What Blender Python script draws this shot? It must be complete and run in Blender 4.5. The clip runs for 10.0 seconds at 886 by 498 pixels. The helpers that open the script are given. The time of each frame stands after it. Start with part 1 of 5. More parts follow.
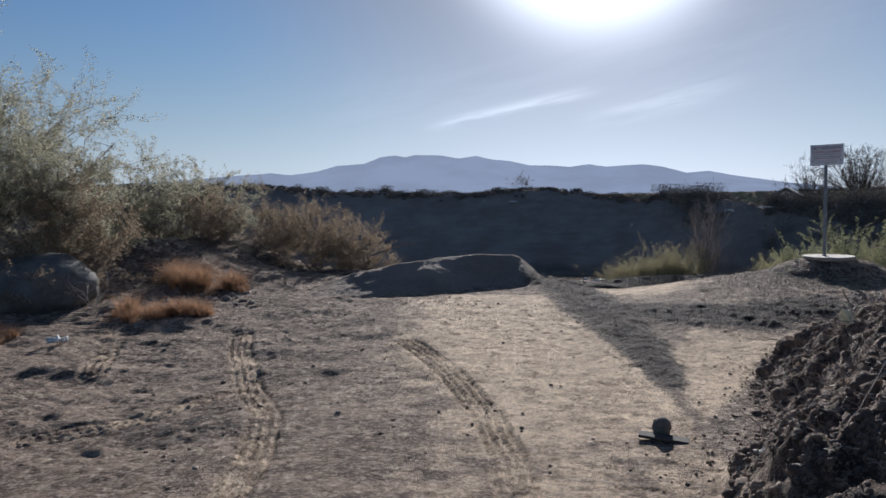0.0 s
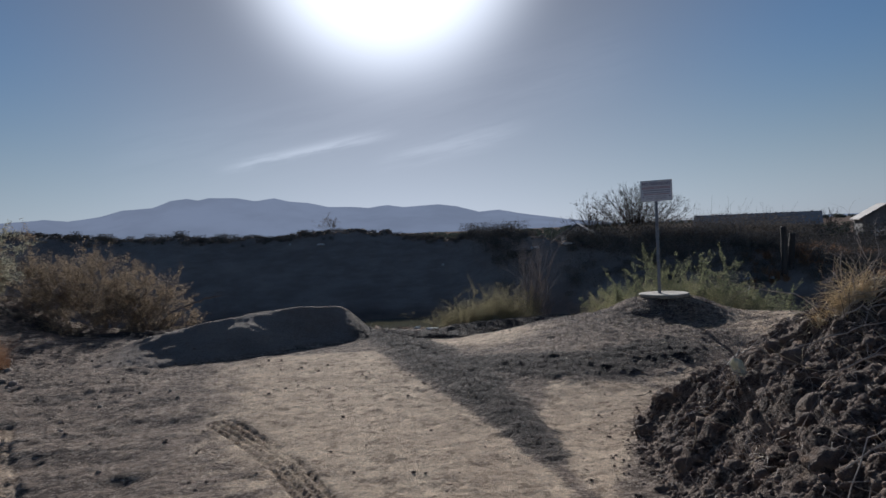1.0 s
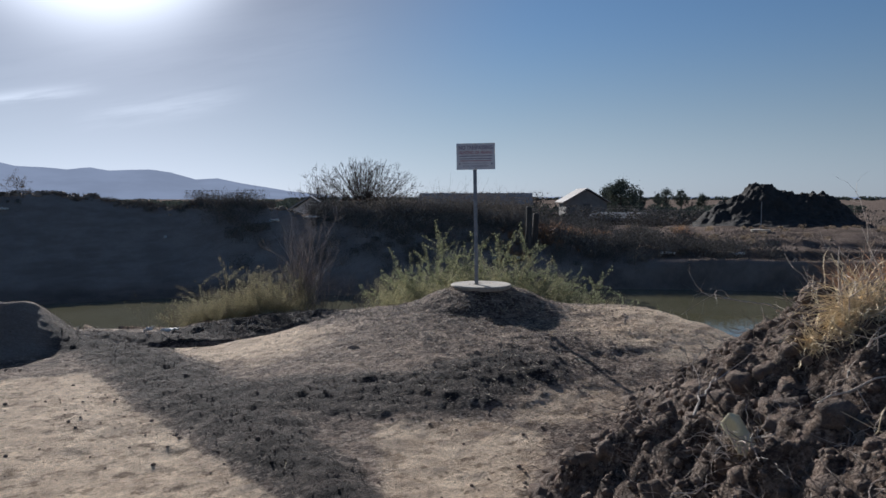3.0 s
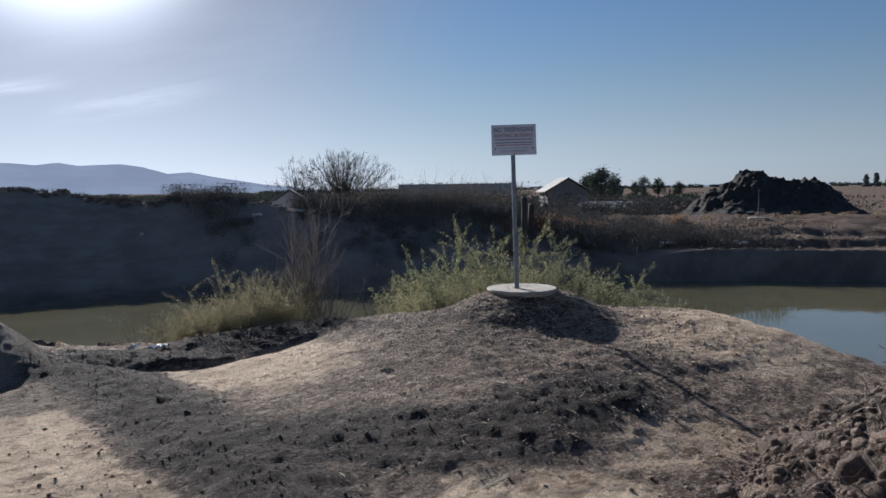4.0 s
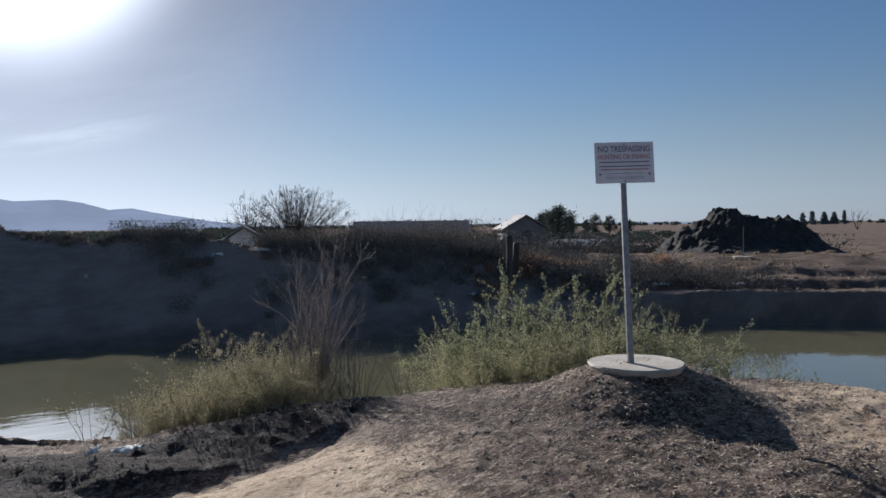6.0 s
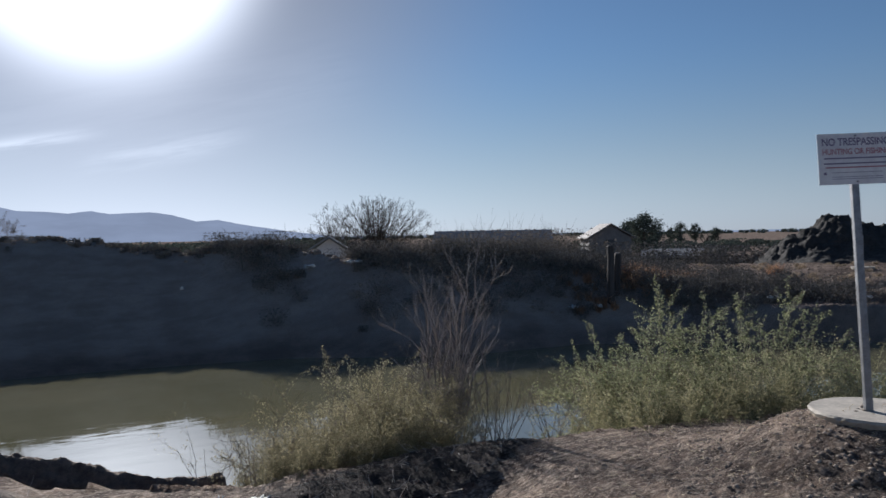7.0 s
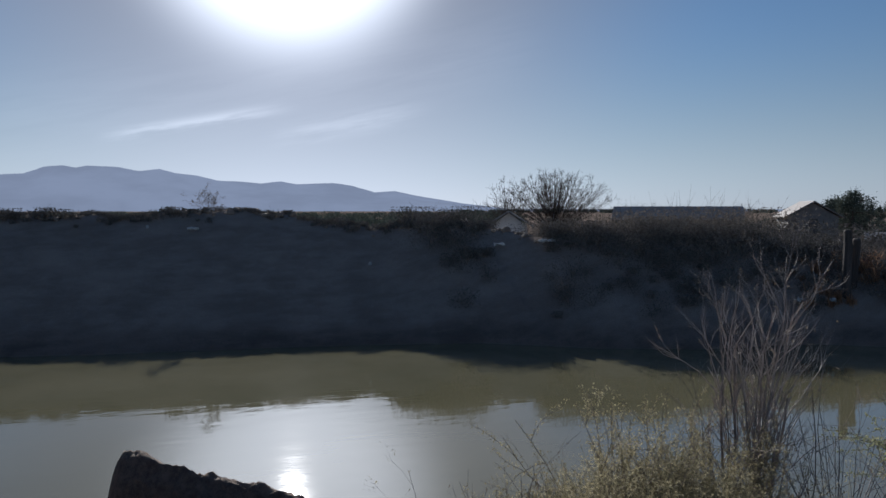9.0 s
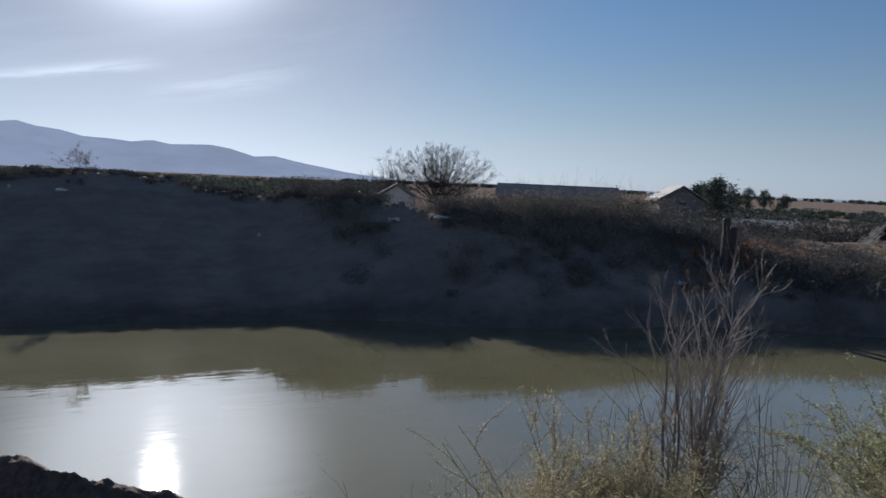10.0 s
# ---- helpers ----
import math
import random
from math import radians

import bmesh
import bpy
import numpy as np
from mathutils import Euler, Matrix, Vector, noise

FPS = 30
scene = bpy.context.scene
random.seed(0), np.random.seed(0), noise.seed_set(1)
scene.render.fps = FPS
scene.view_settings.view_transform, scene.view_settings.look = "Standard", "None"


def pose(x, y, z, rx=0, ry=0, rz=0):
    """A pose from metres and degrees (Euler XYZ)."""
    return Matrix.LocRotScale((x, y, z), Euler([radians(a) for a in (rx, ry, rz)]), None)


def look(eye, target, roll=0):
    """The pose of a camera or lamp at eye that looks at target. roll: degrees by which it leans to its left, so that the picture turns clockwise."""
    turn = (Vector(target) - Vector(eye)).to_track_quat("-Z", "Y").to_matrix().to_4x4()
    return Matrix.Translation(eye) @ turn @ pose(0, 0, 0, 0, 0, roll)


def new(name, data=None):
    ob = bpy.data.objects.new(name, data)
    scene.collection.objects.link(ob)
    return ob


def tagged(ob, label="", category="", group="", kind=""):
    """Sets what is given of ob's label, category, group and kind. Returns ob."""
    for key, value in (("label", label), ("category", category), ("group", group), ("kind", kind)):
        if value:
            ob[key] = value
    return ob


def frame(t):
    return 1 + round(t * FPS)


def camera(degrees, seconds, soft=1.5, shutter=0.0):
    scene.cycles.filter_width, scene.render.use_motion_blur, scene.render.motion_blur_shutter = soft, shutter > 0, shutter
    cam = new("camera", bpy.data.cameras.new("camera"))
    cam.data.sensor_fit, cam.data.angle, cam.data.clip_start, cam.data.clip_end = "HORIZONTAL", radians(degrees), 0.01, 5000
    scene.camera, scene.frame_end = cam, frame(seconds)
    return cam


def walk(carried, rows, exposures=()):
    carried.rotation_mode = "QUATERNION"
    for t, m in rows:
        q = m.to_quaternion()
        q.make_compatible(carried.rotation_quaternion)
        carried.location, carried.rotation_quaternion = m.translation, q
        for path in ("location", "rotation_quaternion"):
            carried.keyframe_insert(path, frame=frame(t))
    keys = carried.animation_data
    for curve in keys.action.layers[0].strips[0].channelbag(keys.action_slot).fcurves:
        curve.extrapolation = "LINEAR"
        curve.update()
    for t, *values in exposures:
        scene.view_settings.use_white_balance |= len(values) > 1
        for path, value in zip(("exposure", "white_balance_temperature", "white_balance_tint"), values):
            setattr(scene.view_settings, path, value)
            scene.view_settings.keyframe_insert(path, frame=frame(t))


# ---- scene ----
# ---- camera ----
cam = camera(60.1, 10.0, 1.5, 0.12)
PATH = [
    (0, (0.553, -0.792, 1.746), (0.351, 1.193, 1.605), -0.9),
    (0.5, (0.257, -0.247, 1.754), (0.34, 1.75, 1.68), -2.2),
    (1, (0.19, 0.572, 1.791), (0.505, 2.546, 1.743), -2.3),
    (1.5, (0.166, 1.348, 1.783), (0.758, 3.257, 1.714), -1.1),
    (2, (0.269, 2.113, 1.782), (1.105, 3.927, 1.7), 0.1),
    (2.5, (0.246, 2.828, 1.766), (1.189, 4.588, 1.655), 0.5),
    (4, (0.378, 4.945, 1.768), (1.42, 6.645, 1.611), -0.8),
    (4.5, (0.435, 5.579, 1.798), (1.534, 7.244, 1.654), 0.4),
    (5, (0.494, 6.197, 1.827), (1.643, 7.832, 1.733), 0.2),
    (6.5, (0.642, 7.915, 1.787), (1.787, 9.554, 1.737), -1.2),
    (7, (0.642, 8.493, 1.832), (1.633, 10.23, 1.797), -1.0),
    (7.5, (0.575, 8.927, 1.873), (1.44, 10.73, 1.808), -1.2),
    (8, (0.656, 9.471, 1.942), (1.23, 11.387, 1.915), -1.6),
    (8.5, (0.63, 9.852, 1.968), (1.168, 11.778, 1.93), -0.9),
    (9, (0.688, 10.321, 1.975), (1.272, 12.231, 1.873), -0.0),
    (9.5, (0.717, 10.71, 2.005), (1.338, 12.605, 1.853), 1.4),
    (10, (0.448, 10.857, 2.082), (1.321, 12.648, 1.91), 2.5),
]
walk(cam, [(t, look(eye, target, roll)) for t, eye, target, roll in PATH],
     [(0.0, 0.4, 5700.0, 10.0), (0.5, 0.03, 5700.0, 10.0), (1.0, -0.15, 5700.0, 10.0), (1.6, -0.1, 5700.0, 10.0), (2.0, 0.08, 5700.0, 10.0), (2.5, 0.2, 5700.0, 10.0), (5.0, 0.45, 5700.0, 10.0), (7.5, 0.35, 5700.0, 10.0), (9.0, 0.2, 5700.0, 10.0), (10.0, 0.36, 5700.0, 10.0)])

# ---- sky, sun, exposure ----
SUN = Vector((0.093, 0.925, 0.370)).normalized()
ELEVATION, BEARING = math.asin(SUN.z), math.atan2(SUN.x, SUN.y)

sun_data = bpy.data.lights.new("sun", "SUN")
sun_data.energy, sun_data.angle, sun_data.color = 5.0, radians(0.6), (1.0, 0.91, 0.79)
sun_ob = new("sun", sun_data)
sun_ob.matrix_world = look(SUN * 50, (0, 0, 0))


class Nodes:
    """A short way to write node trees."""

    def __init__(self, tree):
        self.tree = tree
        tree.nodes.clear()

    def add(self, kind, inputs=(), **settings):
        node = self.tree.nodes.new(kind)
        for key, value in settings.items():
            setattr(node, key, value)
        for key, value in dict(inputs).items():
            self.put(node, key, value)
        return node

    def put(self, node, key, value):
        socket = node.inputs[key]
        if isinstance(value, bpy.types.NodeSocket):
            self.tree.links.new(value, socket)
        elif isinstance(value, bpy.types.Node):
            self.tree.links.new(value.outputs[0], socket)
        else:
            socket.default_value = value

    def math(self, op, a, b=0.0, c=0.0, clamp=False):
        return self.add("ShaderNodeMath", {0: a, 1: b, 2: c}, operation=op, use_clamp=clamp).outputs[0]

    def mix(self, fac, a, b, blend="MIX"):
        node = self.add("ShaderNodeMix", data_type="RGBA", blend_type=blend)
        for key, value in ((0, fac), (6, a), (7, b)):
            if isinstance(value, tuple) and len(value) == 3:
                value = (*value, 1.0)
            self.put(node, key, value)
        return node.outputs[2]

    def noise(self, vector, scale, detail=4.0, rough=0.55, stretch=None):
        if stretch:
            vector = self.add("ShaderNodeVectorMath", {0: vector, 1: stretch}, operation="MULTIPLY").outputs[0]
        return self.add("ShaderNodeTexNoise", {"Vector": vector, "Scale": scale, "Detail": detail, "Roughness": rough}).outputs[0]

    def ramp(self, fac, lo, hi, a=0.0, b=1.0):
        return self.add("ShaderNodeMapRange", {0: fac, 1: lo, 2: hi, 3: a, 4: b}, interpolation_type="SMOOTHSTEP").outputs[0]


def make_world():
    world = bpy.data.worlds.new("sky")
    scene.world = world
    world.use_nodes = True
    n = Nodes(world.node_tree)
    sky = n.add("ShaderNodeTexSky", sky_type="NISHITA", sun_disc=False, sun_elevation=ELEVATION, sun_rotation=BEARING,
                altitude=400.0, air_density=1.0, dust_density=0.14, ozone_density=3.0)
    coord = n.add("ShaderNodeTexCoord").outputs["Generated"]
    unit = n.add("ShaderNodeVectorMath", {0: coord}, operation="NORMALIZE").outputs[0]
    dot = n.add("ShaderNodeVectorMath", {0: unit, 1: tuple(SUN)}, operation="DOT_PRODUCT").outputs["Value"]
    angle = n.math("MULTIPLY", n.math("ARCCOSINE", n.math("MINIMUM", dot, 0.99999)), 180 / math.pi)
    # lens bloom and glow round the overexposed sun, painted into the sky
    bloom = n.math("POWER", 2.718, n.math("MULTIPLY", n.math("POWER", n.math("DIVIDE", angle, 9.4), 4.2), -1.0))
    halo = n.math("POWER", 2.718, n.math("DIVIDE", angle, -8.0))
    glow = n.math("ADD", n.math("MULTIPLY", bloom, 1.3), n.math("MULTIPLY", halo, 0.15))
    # two thin streaks of cirrus below the sun, drawn out along slanting lines
    parts = n.add("ShaderNodeSeparateXYZ", {0: unit})
    azimuth = n.math("MULTIPLY", n.math("ARCTAN2", parts.outputs[0], parts.outputs[1]), 180 / math.pi)
    rise = n.math("MULTIPLY", n.math("ARCSINE", parts.outputs[2]), 180 / math.pi)
    grain = n.noise(n.add("ShaderNodeCombineXYZ", {0: n.math("MULTIPLY", azimuth, 0.07), 1: n.math("MULTIPLY_ADD", azimuth, -0.12, n.math("MULTIPLY", rise, 0.6))}).outputs[0], 1.6, 6.0, 0.62)
    waver = n.math("MULTIPLY", n.math("SUBTRACT", grain, 0.5), 0.9)
    cloud = None
    for left, right, low, slope, width, much in ((-8.0, 7.0, 6.35, 0.20, 0.42, 0.20), (3.0, 17.0, 4.2, 0.215, 0.75, 0.10), (-16.0, 26.0, 8.2, 0.16, 2.6, 0.02)):
        off = n.math("DIVIDE", n.math("SUBTRACT", n.math("ADD", rise, waver), n.math("MULTIPLY_ADD", azimuth, slope, low)), width)
        body = n.math("POWER", 2.718, n.math("MULTIPLY", n.math("MULTIPLY", off, off), -1.0))
        span = n.math("MULTIPLY", n.ramp(azimuth, left, left + 5), n.ramp(azimuth, right, right - 6))
        one = n.math("MULTIPLY", n.math("MULTIPLY", body, span), n.math("MULTIPLY", n.ramp(grain, 0.30, 0.62), much))
        cloud = one if cloud is None else n.math("ADD", cloud, one)
    whole = n.math("ADD", glow, cloud)
    grey = n.mix(1.0, n.add("ShaderNodeRGBToBW", {0: sky}).outputs[0], (0.90, 1.0, 1.13), "MULTIPLY")
    tinted = n.mix(n.ramp(parts.outputs[2], 0.24, 0.0, 0.0, 0.75), sky.outputs[0], grey)
    pale = n.mix(1.0, n.add("ShaderNodeRGBToBW", {0: sky}).outputs[0], (1.0, 1.0, 1.09), "MULTIPLY")
    tinted = n.mix(n.ramp(angle, 32.0, 10.0, 0.0, 0.8), tinted, pale)
    back = n.add("ShaderNodeBackground", {"Color": tinted, "Strength": 0.046})
    bright = n.add("ShaderNodeBackground", {"Color": (1.0, 0.98, 0.96, 1.0), "Strength": whole})
    both = n.add("ShaderNodeAddShader", {0: back, 1: bright})
    n.add("ShaderNodeOutputWorld", {0: both})


make_world()


# ---- materials ----
def material(name):
    m = bpy.data.materials.new(name)
    m.use_nodes = True
    return m, Nodes(m.node_tree)


def finish(n, colour, rough=0.9, height=None, strength=0.3, distance=0.01, **more):
    """The output, with relief from height."""
    bsdf = n.add("ShaderNodeBsdfPrincipled", {"Base Color": colour if not isinstance(colour, tuple) else (*colour[:3], 1.0), "Roughness": rough})
    for key, value in more.items():
        n.put(bsdf, key.replace("_", " "), value)
    if height is not None:
        n.put(bsdf, "Normal", n.add("ShaderNodeBump", {"Strength": strength, "Distance": distance, "Height": height}).outputs[0])
    n.add("ShaderNodeOutputMaterial", {0: bsdf})


def place(n):
    return n.add("ShaderNodeTexCoord").outputs["Object"]


def plain(name, dark, light, scale=8.0, rough=0.85, strength=0.3, distance=0.01, stretch=None, island=0.0, **more):
    """A surface whose colour varies at two scales between two tones."""
    m, n = material(name)
    at = place(n)
    big, fine = n.noise(at, scale, 5.0, 0.6, stretch), n.noise(at, scale * 7, 4.0, 0.6, stretch)
    fac = n.ramp(n.math("ADD", n.math("MULTIPLY", big, 0.65), n.math("MULTIPLY", fine, 0.35)), 0.32, 0.68)
    colour = n.mix(fac, dark, light)
    if island:
        ran = n.add("ShaderNodeNewGeometry").outputs["Random Per Island"]
        colour = n.mix(n.math("MULTIPLY", n.ramp(ran, 0.0, 1.0), island), colour, tuple(c * 0.35 for c in dark))
    finish(n, colour, rough, n.math("ADD", big, n.math("MULTIPLY", fine, 0.5)), strength, distance, **more)
    return m


def leafy(name, dark, light, scale=4.0, island=0.5, glow=0.5, gloss=0.25):
    """Thin leaves and blades, which let light through."""
    m, n = material(name)
    at = place(n)
    ran = n.add("ShaderNodeNewGeometry").outputs["Random Per Island"]
    fac = n.ramp(n.math("ADD", n.math("MULTIPLY", n.noise(at, scale, 4.0), 0.5), n.math("MULTIPLY", ran, 0.5)), 0.25, 0.75)
    colour = n.mix(fac, dark, light)
    dull = n.mix(n.math("MULTIPLY", n.ramp(n.math("FRACT", n.math("MULTIPLY", ran, 7.3)), 0.6, 1.0), island), colour, tuple(c * 0.4 for c in dark))
    bsdf = n.add("ShaderNodeBsdfPrincipled", {"Base Color": dull, "Roughness": 0.65, "Specular IOR Level": gloss})
    thin = n.add("ShaderNodeBsdfTranslucent", {"Color": dull})
    n.add("ShaderNodeOutputMaterial", {0: n.add("ShaderNodeMixShader", {0: glow, 1: bsdf, 2: thin})})
    return m


def soil_material():
    m, n = material("soil")
    at = place(n)
    kinds = n.add("ShaderNodeSeparateColor", {0: n.add("ShaderNodeAttribute", attribute_name="soil").outputs["Color"]})
    bank = n.add("ShaderNodeAttribute", attribute_name="soil").outputs["Alpha"]
    big, mid, fine = n.noise(at, 0.55, 5.0, 0.6), n.noise(at, 4.0, 6.0, 0.65), n.noise(at, 38.0, 5.0, 0.7)
    drift = n.noise(at, 1.6, 6.0, 0.7, (0.7, 1.5, 1.0))
    patch = n.ramp(n.math("ADD", n.math("MULTIPLY", drift, 0.6), n.math("MULTIPLY", mid, 0.4)), 0.455, 0.60)
    streak = n.ramp(n.noise(at, 7.0, 6.0, 0.72, (0.5, 1.4, 1.0)), 0.48, 0.62)
    crust = n.mix(n.math("MULTIPLY_ADD", streak, 0.45, n.math("MULTIPLY", patch, 0.55)), (0.125, 0.084, 0.064), (0.54, 0.40, 0.30))
    lane = n.mix(n.ramp(n.math("ADD", n.math("MULTIPLY", mid, 0.5), n.math("MULTIPLY", drift, 0.5)), 0.36, 0.62), (0.50, 0.365, 0.25), (0.82, 0.64, 0.455))
    loose = n.mix(n.ramp(n.math("ADD", n.math("MULTIPLY", mid, 0.5), n.math("MULTIPLY", fine, 0.5)), 0.42, 0.64), (0.026, 0.019, 0.0175), (0.088, 0.064, 0.055))
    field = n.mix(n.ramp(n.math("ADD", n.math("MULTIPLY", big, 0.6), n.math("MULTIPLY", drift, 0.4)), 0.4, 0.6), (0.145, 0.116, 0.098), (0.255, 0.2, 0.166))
    # paler soil for shaded slopes: lens glare over them put into the colour
    glare_soil = n.mix(n.ramp(n.math("ADD", n.math("MULTIPLY", big, 0.55), n.math("MULTIPLY", drift, 0.45)), 0.36, 0.64), (0.32, 0.262, 0.222), (0.455, 0.378, 0.32))
    edge = n.math("MULTIPLY", n.math("SUBTRACT", n.math("ADD", n.math("MULTIPLY", mid, 0.6), n.math("MULTIPLY", fine, 0.4)), 0.5), 2.1)

    def sharp(channel, soft=0.0):
        return n.ramp(n.math("ADD", kinds.outputs[channel], edge), 0.40 - soft, 0.60 + soft)

    colour = n.mix(sharp(0, 0.14), crust, lane)
    colour = n.mix(sharp(1), colour, loose)
    chip = n.ramp(n.noise(at, 8.5, 7.0, 0.74, (0.7, 1.0, 1.0)), 0.51, 0.60, 1.0, 0.44)
    colour = n.mix(1.0, colour, n.add("ShaderNodeCombineColor", {0: chip, 1: n.math("POWER", chip, 1.1), 2: n.math("POWER", chip, 1.2)}).outputs[0], "MULTIPLY")
    flake = n.ramp(n.noise(n.add("ShaderNodeVectorMath", {0: at, 1: (7.3, 3.1, 0.0)}).outputs[0], 13.0, 7.0, 0.76, (0.7, 1.0, 1.0)), 0.51, 0.60, 0.0, 0.55)
    colour = n.mix(n.math("MULTIPLY", flake, n.math("SUBTRACT", 1.0, n.math("MAXIMUM", n.math("MULTIPLY", kinds.outputs[1], 0.9), n.math("MULTIPLY", kinds.outputs[0], 0.45)))), colour, (0.80, 0.64, 0.50))
    fleck = n.ramp(n.noise(n.add("ShaderNodeVectorMath", {0: at, 1: (1.7, 9.2, 0.0)}).outputs[0], 40.0, 5.0, 0.72, (0.6, 1.0, 1.0)), 0.535, 0.60, 0.0, 0.72)
    fleck = n.math("MULTIPLY", fleck, n.math("SUBTRACT", 1.0, n.math("MAXIMUM", n.math("MULTIPLY", kinds.outputs[1], 0.88), n.math("MULTIPLY", kinds.outputs[0], 0.7))))
    colour = n.mix(fleck, colour, (0.74, 0.60, 0.48))
    pit = n.ramp(n.noise(at, 27.0, 5.0, 0.72, (0.6, 1.0, 1.0)), 0.53, 0.60, 0.0, 0.6)
    colour = n.mix(n.math("MULTIPLY", pit, n.math("SUBTRACT", 1.0, n.math("MULTIPLY", kinds.outputs[0], 0.6))), colour, (0.075, 0.055, 0.045))
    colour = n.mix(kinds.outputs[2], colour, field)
    colour = n.mix(bank, colour, glare_soil)
    speck = n.ramp(n.noise(at, 95.0, 3.0, 0.7), 0.58, 0.72)
    colour = n.mix(n.math("MULTIPLY", speck, 0.5), colour, (0.07, 0.055, 0.045))
    grit = n.noise(at, 150.0, 4.0, 0.75)
    shade = n.ramp(n.math("ADD", n.math("MULTIPLY", fine, 0.5), n.math("MULTIPLY", grit, 0.5)), 0.36, 0.64, 0.72, 1.22)
    colour = n.mix(1.0, colour, n.add("ShaderNodeCombineColor", {0: shade, 1: shade, 2: shade}).outputs[0], "MULTIPLY")
    stub = n.noise(at, 12.0, 5.0, 0.72)
    height = n.math("ADD", n.math("MULTIPLY_ADD", stub, 0.45, n.math("MULTIPLY", mid, 0.22)), n.math("ADD", n.math("MULTIPLY", fine, 0.8), n.math("MULTIPLY", grit, 0.45)))
    finish(n, colour, 0.95, height, n.math("MULTIPLY_ADD", kinds.outputs[0], -0.25, 1.0), 0.055, Specular_IOR_Level=n.math("MULTIPLY", n.math("SUBTRACT", 1.0, kinds.outputs[2]), 0.25))
    return m


def water_material():
    m, n = material("murky_water")
    at = place(n)
    ripple = n.math("ADD", n.noise(at, 1.0, 3.0, 0.5, (0.4, 1.5, 1.0)), n.math("MULTIPLY", n.noise(at, 6.0, 3.0, 0.5, (0.6, 1.3, 1.0)), 0.22))
    colour = n.mix(n.ramp(n.noise(at, 0.25, 4.0, 0.6), 0.35, 0.65), (0.13, 0.122, 0.07), (0.165, 0.152, 0.092))
    finish(n, colour, 0.03, ripple, 0.085, 0.05, IOR=2.1)
    return m


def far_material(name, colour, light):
    """Distant hills; the bright air before them is put into a glowing colour."""
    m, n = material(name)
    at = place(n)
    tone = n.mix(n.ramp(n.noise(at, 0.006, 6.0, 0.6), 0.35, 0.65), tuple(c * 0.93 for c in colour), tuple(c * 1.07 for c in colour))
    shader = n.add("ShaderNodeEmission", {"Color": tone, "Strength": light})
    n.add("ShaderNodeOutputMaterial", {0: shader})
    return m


SOIL, WATER = soil_material(), water_material()
SPOIL = plain("dark_spoil", (0.022, 0.020, 0.018), (0.052, 0.046, 0.041), 1.2, 0.95, 0.8, 0.1)
CLOD = plain("loose_earth", (0.135, 0.098, 0.078), (0.36, 0.268, 0.205), 14.0, 0.95, 1.0, 0.05, island=0.3)
PEBBLE = plain("pale_pebble", (0.20, 0.15, 0.115), (0.58, 0.47, 0.37), 9.0, 0.9, 0.5, 0.01, island=0.6)
BANK_EARTH = plain("bank_earth", (0.21, 0.16, 0.125), (0.36, 0.28, 0.215), 1.2, 0.95, 0.8, 0.1)
CONCRETE = plain("concrete", (0.32, 0.285, 0.24), (0.56, 0.50, 0.42), 5.0, 0.85, 0.35, 0.01)
STEEL = plain("galvanised_steel", (0.17, 0.17, 0.18), (0.30, 0.30, 0.31), 14.0, 0.5, 0.1, 0.003, Metallic=0.75)
BOARD = plain("sign_white", (0.62, 0.61, 0.63), (0.80, 0.79, 0.80), 6.0, 0.5, 0.05, 0.002, Subsurface_Weight=0.0)
RED_INK = plain("faded_red_ink", (0.36, 0.15, 0.19), (0.48, 0.24, 0.27), 30.0, 0.6, 0.0)
BLUE_INK = plain("dark_ink", (0.14, 0.12, 0.20), (0.24, 0.20, 0.30), 30.0, 0.6, 0.0)
GREEN_LEAF = leafy("green_leaf", (0.17, 0.185, 0.10), (0.40, 0.40, 0.235), glow=0.45)
WEED_LEAF = leafy("yellowing_weed", (0.30, 0.275, 0.155), (0.58, 0.53, 0.33), glow=0.5)
OLIVE_LEAF = leafy("olive_leaf", (0.22, 0.195, 0.115), (0.46, 0.41, 0.26), glow=0.45)
GREY_LEAF = leafy("grey_green_leaf", (0.24, 0.235, 0.17), (0.50, 0.47, 0.36), glow=0.58)
BROWN_LEAF = leafy("dry_leaf", (0.20, 0.155, 0.108), (0.40, 0.315, 0.225), glow=0.5)
STRAW = plain("straw", (0.58, 0.45, 0.27), (0.88, 0.74, 0.50), 9.0, 0.7, 0.1, 0.002)
RUST_GRASS = leafy("rusty_dry_grass", (0.28, 0.165, 0.10), (0.58, 0.36, 0.22), glow=0.45)
TWIG = plain("grey_twig", (0.16, 0.125, 0.105), (0.34, 0.28, 0.245), 12.0, 0.85, 0.3, 0.004, island=0.3)
DEAD_TWIG = plain("dark_dry_twig", (0.13, 0.112, 0.108), (0.28, 0.25, 0.24), 12.0, 0.85, 0.3, 0.004, island=0.3)
GREY_TWIG = plain("grey_dead_twig", (0.28, 0.235, 0.215), (0.54, 0.47, 0.42), 12.0, 0.8, 0.3, 0.004, island=0.3)
PALE_TWIG = plain("bleached_twig", (0.38, 0.31, 0.25), (0.62, 0.54, 0.46), 12.0, 0.8, 0.3, 0.004)
BARK = plain("dark_bark", (0.05, 0.04, 0.033), (0.12, 0.095, 0.08), 10.0, 0.9, 0.5, 0.01)
STONE = plain("grey_boulder", (0.09, 0.085, 0.08), (0.18, 0.17, 0.16), 3.0, 0.9, 0.6, 0.03)
